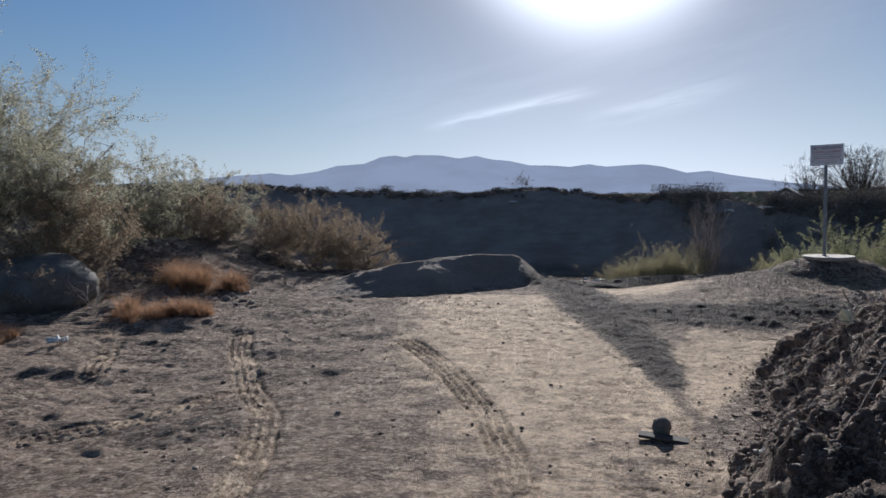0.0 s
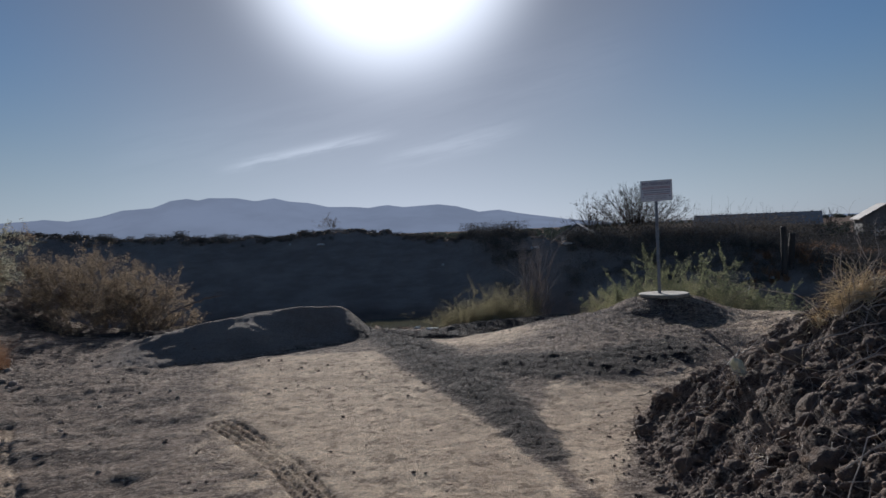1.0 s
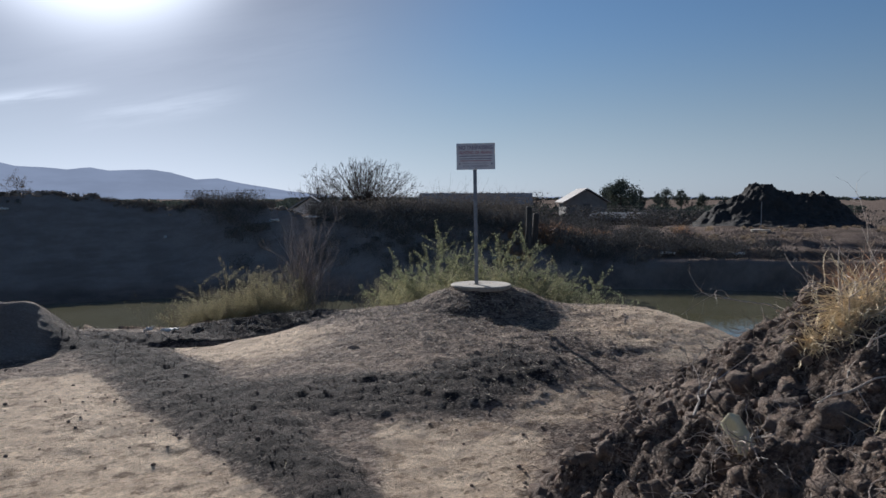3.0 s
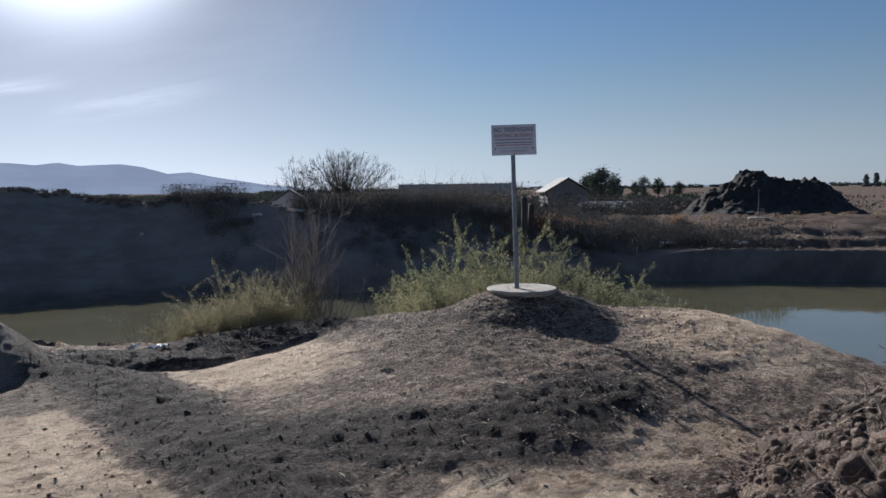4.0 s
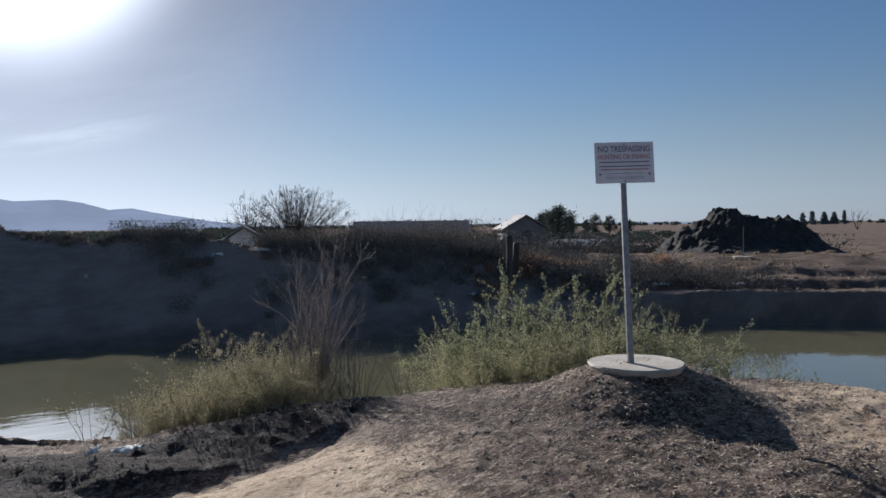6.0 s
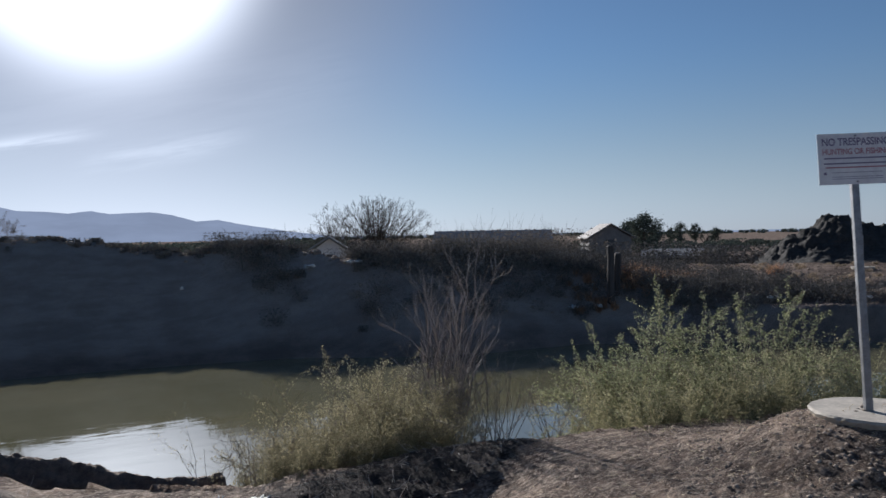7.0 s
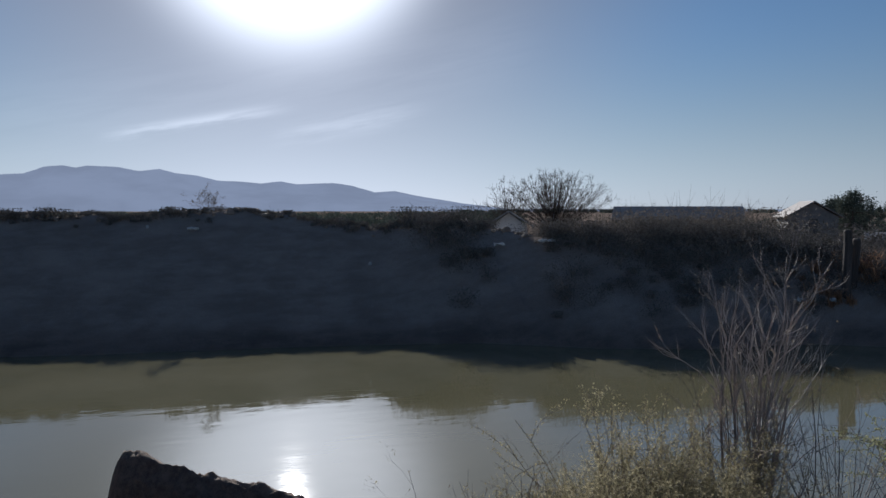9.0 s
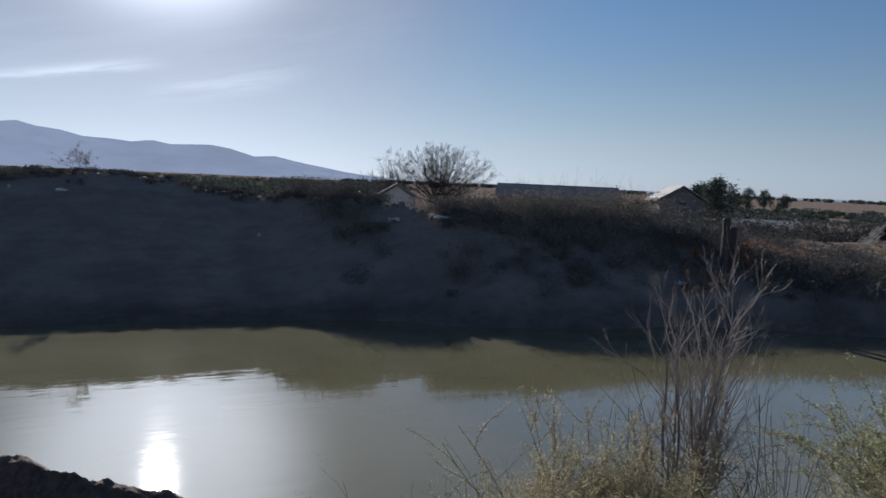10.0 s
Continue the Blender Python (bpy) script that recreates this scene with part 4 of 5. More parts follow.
def make_dead_bush(at, tall, seed, label):
    """Close upright stems at the foot, and a few tall forking ones that open into pale curling twigs."""
    r = np.random.default_rng(seed)
    ob = thing("dead_bush", at, label, "bush")
    inner, outer, tips = Acc(), Acc(), []
    for k in range(46):
        a, out = r.uniform(0, 2 * math.pi), r.uniform(0.02, 0.10)
        root = r.normal(size=3) * (0.11, 0.11, 0) + (0, 0, -0.1)
        branch(inner, tips, r, root, (math.cos(a) * out, math.sin(a) * out, 1), tall * r.uniform(0.3, 0.7), 0.0065 * r.uniform(0.6, 1.2), 2, 5, 0.10, 0.04, 0.24, 0.7, 4, 0.25)
    for k in range(9):
        a, out = 2 * math.pi * (k + r.uniform(0, 0.8)) / 9, r.uniform(0.04, 0.19)
        root = np.array((0.07 * math.cos(a), 0.07 * math.sin(a), -0.1))
        line = limb(r, root, (math.cos(a) * out, math.sin(a) * out, 1), tall * r.uniform(0.55, 0.78), 0.055, 0.05, 9)
        inner.tube(line, 0.0125 * r.uniform(0.8, 1.2), 0.006, 6)
        for q in range(8):
            i = int(r.integers(4, 9))
            d = line[i] - line[i - 1]
            d = d / np.linalg.norm(d) + np.clip(r.normal(size=3), -1.3, 1.3) * (0.6, 0.6, 0.15)
            branch(outer, tips, r, line[i], d, tall * r.uniform(0.13, 0.28), 0.0054 * r.uniform(0.7, 1.2), 2, 4, 0.17, 0.10, 0.45, 0.6, 5, 0.25)
    inner.build("stem", DEAD_TWIG, ob)
    outer.build("twig", GREY_TWIG, ob, "bleached curling twigs")
    pick = r.integers(0, len(tips), 700)
    pts = np.array([tips[i][r.integers(0, len(tips[i]))] for i in pick]) + r.normal(size=(700, 3)) * 0.008
    dry = Acc()
    dry.leaves(pts[pts[:, 2] > 0.05], 0.016, 0.005, r)
    dry.build("foliage", BROWN_LEAF, ob, "few shrivelled brown leaves")
    return ob


make_dead_bush(on(4.1, 14.52), 2.45, 151, "leafless dead bush with grey and bleached twigs on the canal bank")
for k, (x, y, tall, wide, n) in enumerate(((4.2, 13.85, 1.05, 0.42, 24), (4.75, 13.75, 0.8, 0.35, 14), (2.35, 14.45, 0.85, 0.3, 9), (2.75, 14.75, 0.9, 0.35, 12))):
    shrub("reed_clump", on(x, y), tall, wide, 153 + k, BROWN_LEAF, TWIG, "clump of thin dry reed stems by the water", "reeds", stems=n, leaves=60, leaf=(0.024, 0.006), kids=2, radius=0.0042, wander=0.08, group="reeds by the water")
shrub("reed_clump", on(1.95, 14.5), 0.8, 0.4, 157, OLIVE_LEAF, TWIG, "few thin stems with sparse leaves by the water", "reeds", stems=6, leaves=160, leaf=(0.02, 0.006), kids=2, radius=0.004, wander=0.12, group="reeds by the water")

# ---- brush on the west side ----
GREYB = "dense grey-green desert bush on an earth bank"
for k, (x, y, tall, wide, n) in enumerate(((-8.9, 11.6, 3.4, 1.3, 60000), (-8.0, 12.3, 2.3, 1.1, 40000), (-10.0, 12.8, 4.0, 1.5, 50000), (-7.6, 15.3, 1.9, 1.25, 34000), (-6.9, 16.6, 1.75, 1.1, 28000), (-9.5, 17.5, 2.4, 1.6, 20000))):
    shrub("desert_bush", on(x, y), tall, wide, 170 + k, GREY_LEAF, TWIG, GREYB, stems=26, leaves=n, leaf=(0.044, 0.017), kids=5, group="desert bushes", radius=0.016, wander=0.3)
for k, (x, y, tall, wide, n) in enumerate(((-7.1, 11.4, 1.75, 1.1, 34000), (-3.9, 15.9, 1.5, 1.0, 26000), (-3.0, 15.7, 1.15, 0.8, 16000), (-5.1, 16.6, 1.3, 0.9, 18000), (-6.3, 15.2, 1.1, 0.9, 14000))):
    z = max(height(x, y), -0.3)
    shrub("brown_bush", (x, y, z), tall, wide, 190 + k, BROWN_LEAF, TWIG, "rounded brownish dry bush at the edge of the dirt", stems=24, leaves=n, leaf=(0.036, 0.013), kids=5, group="desert bushes", radius=0.010, wander=0.3)
for k, (x, y, tall, wide, n) in enumerate(((-5.0, 11.8, 0.5, 0.6, 2400), (-5.5, 12.3, 0.5, 0.55, 1900), (-4.4, 11.9, 0.4, 0.45, 1500), (-4.6, 9.75, 0.3, 0.5, 1700), (-4.15, 9.95, 0.3, 0.4, 1300), (-5.2, 9.9, 0.3, 0.5, 1200), (-6.4, 8.4, 0.28, 0.45, 1200))):
    tuft("dry_grass_tuft", on(x, y), tall, wide, 210 + k, RUST_GRASS, "rust-coloured tuft of dry grass on bare earth", int(n * 1.2), 0.0028, 0.9, group="tufts of dry grass")
shrub("dead_bush", on(-6.0, 10.35), 0.75, 0.3, 231, BROWN_LEAF, PALE_TWIG, "small bleached bare bush beside a boulder", stems=6, leaves=0, kids=4, radius=0.006, wander=0.25)


def make_boulder(name, at, size, seed, label, squash=0.62, mat=None, turn=0.0, detail=4, rough=0.16, stretch=1.0):
    rng = np.random.default_rng(seed)
    v, f = lump(rng, size, detail, rough, squash)
    v[:, 0] *= stretch
    me = mesh_from(name, v, f)
    me.materials.append(mat or STONE)
    ob = new(name, me)
    ob.matrix_world = pose(*at, 0, 0, turn)
    return tagged(ob, label, "boulder")


make_boulder("earth_block", (4.25, 7.42, 0.2), 0.27, 8, "large broken block of dark earth at the end of the heap", 0.95, CLOD, 30, 4, 0.5, 1.2)
make_boulder("boulder", (-7.1, 10.5, height(-7.1, 10.5) + 0.24), 0.9, 5, "large smooth grey boulder half sunk in the earth", 0.62, turn=20)

# ---- the heap of dug earth on the east side, its clods, straw and sticks ----
rng = np.random.default_rng(11)


def heap_share(x, y):
    return np.where(inside(x, y, PILE) > -0.05, 1.0, 0.0) * step(y, 1.5, 3.0) * step(7.5 - x, 0, 1.5)


def foot_share(x, y):
    d = inside(x, y, PILE)
    return np.exp(-np.maximum(-d, 0) / 0.22) * (d < 0.05)


spots = scatter(rng, 1300, (1.6, 7.4, 2.2, 8.2), heap_share)
clods("heap_clods", spots, 0.025 + 0.07 * rng.random(len(spots)) ** 2.4, 12, CLOD, "lumps of dark dug earth", detail=2, rough=0.62, sink=0.78)
spots = scatter(rng, 17000, (1.6, 7.0, 2.4, 8.2), heap_share)
clods("heap_crumbs", spots, 0.007 + 0.03 * rng.random(len(spots)) ** 2.5, 13, CLOD, "crumbs of dark dug earth", detail=1, sink=0.5)
spots = scatter(rng, 9000, (1.0, 6.0, 2.6, 8.8), foot_share)
clods("fallen_crumbs", spots, 0.005 + 0.014 * rng.random(len(spots)) ** 3, 14, CLOD, "crumbs of earth fallen beside the heap", detail=1)
big = scatter(rng, 900, (1.8, 6.6, 2.6, 7.8), heap_share)
picked, made = [], 0
for x, y in big:
    if made >= 36 or any(math.hypot(x - a, y - b) < 0.2 for a, b in picked):
        continue
    s = 0.055 + 0.08 * rng.random() ** 2
    v, f = lump(rng, s * 1.2, 3, 0.62, 0.75)
    me = mesh_from("earth_clod", v, f)
    me.materials.append(CLOD)
    ob = new("earth_clod", me)
    ob.matrix_world = pose(x, y, height(x, y) - s * 0.45, rng.uniform(-20, 20), rng.uniform(-20, 20), rng.uniform(0, 360))
    tagged(ob, "rough clod of dark earth on the heap", "earth clod", "clods on the heap")
    picked.append((x, y))
    made += 1

# crumbs of the scraped ridges, the lip, the mound and the lane


def loose_share(x, y):
    z, soil = land(x, y, False)
    mound = np.exp(-(((x - 5.3) / 1.9) ** 2 + ((y - 11.1) / 1.9) ** 2))
    heap = (y > 12.1) & (x < 0.9)
    return np.clip(soil[:, 1] * 1.2 - 1.2 * mound - 0.75 * heap, 0, 1) * (inside(x, y, PILE) < 0) * (inside(x, y, NEAR_LAND) > -0.6)


spots = scatter(rng, 24000, (-2.6, 6.4, 5.6, 14.2), loose_share)
clods("ridge_crumbs", spots, 0.003 + 0.009 * rng.random(len(spots)) ** 3, 15, CLOD, "crumbs of dark scraped earth", detail=1)
spots = scatter(rng, 16, (-2.2, 4.6, 6.6, 14.0), loose_share)
clods("ridge_clods", spots, 0.016 + 0.024 * rng.random(len(spots)) ** 2, 16, CLOD, "small clods of dark scraped earth", detail=2)
spots = scatter(rng, 20000, (2.4, 7.0, 7.6, 13.0), lambda x, y: np.exp(-(((x - 5.1) / 1.6) ** 2 + ((y - 10.6) / 1.7) ** 2)))
clods("mound_pebbles", spots, 0.005 + 0.015 * rng.random(len(spots)) ** 3, 17, PEBBLE, "small pale stones and crumbs on the mound", detail=1, sink=0.6, category="pebbles")
spots = scatter(rng, 3600, (-5.5, 2.0, 3.2, 12.5), lambda x, y: 0.25 + 0.75 * (fbm(x, y, 1.1, 2, 31) > 0.1))
clods("ground_crumbs", spots, 0.003 + 0.02 * rng.random(len(spots)) ** 5, 18, CLOD, "crumbs of earth and small stones on the trodden ground", detail=1)
spots = scatter(rng, 500, (-6.5, -1.0, 4.0, 13.5), lambda x, y: 0.5 + 0 * x)
clods("pale_stones", spots, 0.006 + 0.03 * rng.random(len(spots)) ** 4, 19, PEBBLE, "small pale stones on grey earth", detail=1, category="pebbles")


def litter(name, spots, seed, mat, label, longest=0.14, thick=0.0022, curl=0.25):
    """Short bits of straw and root, strewn flat on the ground."""
    r = np.random.default_rng(seed)
    z = land(spots[:, 0], spots[:, 1])[0]
    acc = Acc()
    for (x, y), zz in zip(spots, z):
        a = r.uniform(0, 2 * math.pi)
        line = limb(r, (x, y, zz + 0.008), (math.cos(a), math.sin(a), r.uniform(-0.05, 0.45)), longest * r.uniform(0.25, 1.0), curl, 0, 5)
        acc.tube(line, thick * r.uniform(0.6, 1.3), thick * 0.5, 3)
    return tagged(acc.build(name, mat), label, "litter", kind="stuff")


spots = scatter(rng, 6500, (2.4, 7.0, 7.6, 12.8), lambda x, y: np.exp(-(((x - 5.0) / 1.8) ** 2 + ((y - 10.2) / 1.9) ** 2)))
litter("mound_straw", spots, 31, STRAW, "bits of pale straw strewn on the mound", 0.07, 0.0017)
spots = scatter(rng, 1700, (1.8, 6.8, 2.8, 7.8), heap_share)
litter("heap_roots", spots, 32, PALE_TWIG, "pale roots and stalks sticking out of the heap", 0.26, 0.0022, 0.45)
spots = scatter(rng, 1100, (1.8, 6.8, 2.8, 7.8), heap_share)
litter("heap_stalks", spots, 33, TWIG, "brown roots and stalks sticking out of the heap", 0.35, 0.0035, 0.4)
spots = scatter(rng, 46, (4.3, 6.2, 4.4, 6.6), heap_share)
litter("arching_stalks", spots, 36, PALE_TWIG, "long bleached stalks arching out of the heap", 0.55, 0.0042, 0.28)
spots = scatter(rng, 40, (2.6, 4.3, 3.6, 6.2), heap_share)
litter("arching_stalks", spots, 37, STRAW, "pale stalks arching out of the heap", 0.5, 0.0032, 0.32)
spots = scatter(rng, 500, (-6.0, 2.2, 3.2, 13.0), lambda x, y: 0.5 + 0 * x)
litter("ground_straw", spots, 34, STRAW, "bits of straw on the trodden ground", 0.08)
spots = scatter(rng, 500, (0.6, 4.2, 12.2, 14.2), loose_share)
litter("lip_roots", spots, 35, PALE_TWIG, "pale roots and stalks along the canal lip", 0.2, 0.0025, 0.35)

spots = scatter(rng, 1500, (-8.6, -3.6, 10.6, 15.0), lambda x, y: np.exp(-((away(x, y, [(-9.4, 12.2), (-6.9, 13.8), (-5.4, 12.4), (-4.6, 11.2)])[0] / 0.9) ** 2)) * 0.6)
clods("berm_rubble", spots, 0.012 + 0.075 * rng.random(len(spots)) ** 3, 38, PEBBLE, "rubble and small stones on the brushy earth bank", detail=2, sink=0.5, category="rubble")

# a lone clod with a flat broken piece, on the lane
make_boulder("stone_lump", (1.62, 5.05, height(1.62, 5.05) + 0.06), 0.068, 21, "upright lump of grey stone on the dirt lane", 1.3, STONE, detail=3, rough=0.55)
ob = part("flat_board", box(0.36, 0.10, 0.022, (0, 0, 0), 0.004), WOOD)
ob.matrix_world = pose(1.60, 4.93, height(1.6, 4.93) + 0.025, 4, 5, -12)
tagged(ob, "weathered flat scrap of board on the dirt lane", "board")

# straw and bleached sticks in the heap


def tangle(name, at, tall, wide, seed, mat, label, count=260, thick=0.0034, group="straw on the heap", spread_=0.8):
    """A knot of long bent stalks that arch out and fall."""
    r = np.random.default_rng(seed)
    acc = Acc()
    for _ in range(count):
        a, size = r.uniform(0, 2 * math.pi), r.uniform(0.35, 1.25)
        foot = r.normal(size=3) * (wide * 0.3, wide * 0.3, 0.02)
        way = (math.cos(a) * r.uniform(0.1, spread_) - 0.1, math.sin(a) * r.uniform(0.1, spread_), r.uniform(0.4, 1.0))
        acc.tube(limb(r, foot, way, size * tall, 0.30, -r.uniform(0.0, 0.25), 9), thick * r.uniform(0.6, 1.4), thick * 0.4, 3)
    ob = acc.build(name, mat)
    ob.matrix_world = pose(*at)
    return tagged(ob, label, "straw", group, "stuff")


for k, (x, y, tall, wide, n) in enumerate(((4.42, 6.12, 0.42, 0.08, 190), (4.46, 6.05, 0.32, 0.08, 170), (4.2, 6.2, 0.24, 0.13, 110), (4.3, 6.1, 0.22, 0.10, 120), (4.75, 5.2, 0.3, 0.3, 60), (3.3, 5.9, 0.2, 0.25, 50), (2.9, 5.0, 0.25, 0.25, 60), (5.1, 5.6, 0.3, 0.3, 70))):
    tangle("straw_tangle", on(x, y), tall, wide, 250 + k, STRAW if k < 4 else PALE_TWIG, "tangle of pale straw uprooted on the earth heap", n, spread_=0.42 if k < 4 else 0.8)
for k, (x, y, tall, wide, n) in enumerate(((5.45, 6.6, 0.42, 0.36, 2600), (5.75, 6.4, 0.42, 0.36, 2400), (4.6, 4.9, 0.25, 0.3, 500), (3.9, 4.6, 0.2, 0.25, 300))):
    tuft("dry_grass_tuft", on(x, y), tall, wide, 260 + k, RUST_GRASS, "rust-coloured tuft of dry grass on the earth heap", n, 0.004, 0.7, group="tufts of dry grass")
shrub("dead_bush", on(4.36, 6.1), 0.75, 0.24, 271, BROWN_LEAF, PALE_TWIG, "uprooted tangle of bleached curling stems on the heap", stems=9, leaves=0, kids=3, radius=0.006, wander=0.35)
shrub("dead_bush", on(3.2, 5.7), 0.2, 0.2, 272, BROWN_LEAF, PALE_TWIG, "small tangle of pale roots in the earth heap", stems=4, leaves=0, kids=2, radius=0.0035, wander=0.4)
shrub("dead_bush", on(2.75, 5.2), 0.28, 0.22, 273, BROWN_LEAF, PALE_TWIG, "small tangle of pale roots in the earth heap", stems=7, leaves=0, kids=3, radius=0.004, wander=0.4)
shrub("dead_bush", on(4.1, 5.1), 0.35, 0.3, 274, BROWN_LEAF, TWIG, "small tangle of brown roots in the earth heap", stems=8, leaves=0, kids=3, radius=0.005, wander=0.4)
sticks = (((3.55, 5.75), (4.35, 5.45), 0.006, 5), ((4.3, 5.5), (4.75, 4.85), 0.006, 4), ((3.9, 5.9), (4.4, 5.75), 0.008, 3), ((2.5, 3.7), (3.1, 3.5), 0.005, 4), ((2.35, 3.55), (2.9, 3.75), 0.004, 3),
          ((4.9, 5.9), (5.3, 5.5), 0.008, 3), ((3.45, 6.4), (3.85, 6.6), 0.008, 3), ((3.3, 4.8), (3.7, 4.4), 0.007, 3), ((2.9, 6.3), (3.15, 6.0), 0.006, 2))
for k, (a, b, r, n) in enumerate(sticks):
    mid = ((a[0] + b[0]) / 2, (a[1] + b[1]) / 2)
    line = [on(*a, 0.06), on(*mid, 0.12), on(*b, 0.07)]
    stick("bleached_stick", line, r, r * 0.5, PALE_TWIG, "thin bleached stick lying on dug earth", n, 280 + k)
bm = bmesh.new()
bmesh.ops.create_grid(bm, x_segments=8, y_segments=8, size=0.5)
for v in bm.verts:
    v.co = Vector((v.co.x * 0.10, v.co.y * 0.22 * (1 - 0.5 * abs(v.co.x)), 0.02 * math.sin(7 * v.co.x + 3 * v.co.y)))
bmesh.ops.solidify(bm, geom=bm.faces[:], thickness=0.012)
ob = part("yellow_slab", bm, YELLOW, smooth=True)
ob.matrix_world = pose(3.32, 6.0, height(3.32, 6.0) + 0.11, 64, -22, -28)
tagged(ob, "yellowed flat scrap stuck upright in the earth heap", "scrap")


def rag(name, at, size, seed, label, turn=0.0, mat=None):
    r = np.random.default_rng(seed)
    bm = bmesh.new()
    bmesh.ops.create_grid(bm, x_segments=10, y_segments=10, size=0.5)
    o = r.uniform(0, 9)
    for v in bm.verts:
        x, y = v.co.x, v.co.y
        k = 1 - 0.45 * noise.noise(Vector((3 * x + o, 3 * y, 0)))
        v.co = Vector((x * size[0] * k, y * size[1] * k, size[2] * (0.5 + noise.noise(Vector((4 * x, 4 * y + o, 2))))))
    bmesh.ops.solidify(bm, geom=bm.faces[:], thickness=0.006)
    ob = part(name, bm, mat or LITTER, smooth=True)
    ob.matrix_world = pose(*at, 0, 0, turn)
    return tagged(ob, label, "litter", "pale scraps")


rag("plastic_scrap", on(1.98, 13.35, 0.03), (0.20, 0.08, 0.03), 1, "crumpled white plastic scrap on the canal lip", 20)
rag("plastic_scrap", on(1.75, 13.4, 0.04), (0.16, 0.05, 0.05), 2, "torn pale strip of plastic on the canal lip", 50)
rag("plastic_scrap", on(0.35, 13.2, 0.03), (0.09, 0.06, 0.04), 3, "small pale scrap on the dark earth heap")
rag("plastic_scrap", on(2.05, 4.0, 0.03), (0.14, 0.05, 0.04), 4, "pale broken shard at the foot of the heap", 30)
rag("plastic_scrap", on(-5.35, 8.35, 0.03), (0.24, 0.14, 0.08), 5, "pale stone-like scrap on grey earth", 10)
rag("plastic_scrap", on(-3.3, 16.0, 0.04), (0.7, 0.10, 0.05), 6, "long pale strip of litter below a bush", 8)
stick("bleached_stick", [on(-2.6, 15.3, 0.3), on(-2.0, 15.2, 0.55), on(-1.6, 15.1, 0.6)], 0.02, 0.008, TWIG, "bare forked branch sticking out of the bank", 4, 299)


# ---- broken block of bank below the lip ----
def make_bank_block():
    n, m = 160, 70
    u, v = np.meshgrid(np.linspace(0, 1, n), np.linspace(0, 1, m))
    x = -0.26 + 2.7 * u
    y0 = 17.1 - 1.55 * u
    crest = -0.02 - 0.08 * step(u, 0.1, 0.35) - 0.26 * step(u, 0.2, 0.9) + 0.06 * fbm(u * 11, v * 3, 0.8, 5, 5, 0.6)
    ends = step(u, -0.05, 0.10) * step(1 - u, 0.0, 0.04)
    prof = np.interp(v, [0, 0.3, 0.42, 0.5, 0.62, 1.0], [0, 0.9, 1.0, 1.0, 0.9, 0])
    y = y0 + (v - 0.45) * 1.1 + 0.03 * fbm(u * 8, v * 4, 0.7, 3, 6)
    z = -1.7 + (crest + 1.7) * prof * (0.25 + 0.75 * ends) + 0.05 * fbm(u * 16, v * 8, 0.8, 5, 8, 0.62)
    i = np.arange(n * m).reshape(m, n)
    f = np.stack([i[:-1, :-1], i[:-1, 1:], i[1:, 1:], i[1:, :-1]], -1).reshape(-1, 4)
    me = mesh_from("bank_block", np.stack([x, y, z], -1).reshape(-1, 3), f)
    me.materials.append(CLOD)
    tagged(new("bank_block", me), "broken block of dark earth slipped from the bank", "earth block")


make_bank_block()


# ---- the other bank and beyond ----
def far_at(azimuth, distance, x0=0.6, y0=9.0):
    a = math.radians(azimuth)
    return x0 + distance * math.sin(a), y0 + distance * math.cos(a)


def crest_y(x, back=0.0):
    """Where the crest of the other bank lies at x."""
    ys = np.linspace(24, 46, 300)
    u = inside(np.full(300, float(x)), ys, FAR_LAND) - float((fall(np.array([float(x)])) * (far_top(np.array([float(x)])) + 1.5))[0])
    return float(ys[np.argmax(u > 0)]) + back


def brush_line(name, spots, tall, seed, mat, label, density=240, leaf=(0.10, 0.035), twigs=4):
    """Low scrub on the bank, as twigs and small leaves in clumps."""
    r = np.random.default_rng(seed)
    acc = Acc()
    gap = np.abs(np.degrees(np.arctan2(spots[:, 0] - 0.6, spots[:, 1] - 8.5)) - 21.2) < (1.9 if tall < 1.5 else 0)
    spots = spots[~gap]
    z = land(spots[:, 0], spots[:, 1])[0]
    for (x, y), zz in zip(spots, z):
        h = tall * r.uniform(0.4, 1.3)
        pts = np.clip(r.normal(size=(density, 3)), -1.4, 1.4) * (h * 0.55, h * 0.55, h * 0.34) + (x, y, zz + h * 0.4)
        acc.leaves(pts, leaf[0], leaf[1], r)
        for _ in range(twigs):
            d = r.normal(size=3) * (0.5, 0.5, 0.2) + (0, 0, 0.9)
            acc.tube(limb(r, (x, y, zz - 0.05), d, h * r.uniform(0.8, 1.5), 0.2, 0, 4), 0.010, 0.003, 3)
    return tagged(acc.build(name, mat), label, "scrub", kind="stuff")


rng = np.random.default_rng(21)


def crest_share(x, y):
    return np.exp(-(((inside(x, y, FAR_LAND) - fall(x) * (far_top(x) + 1.5)) / 0.45) ** 2))


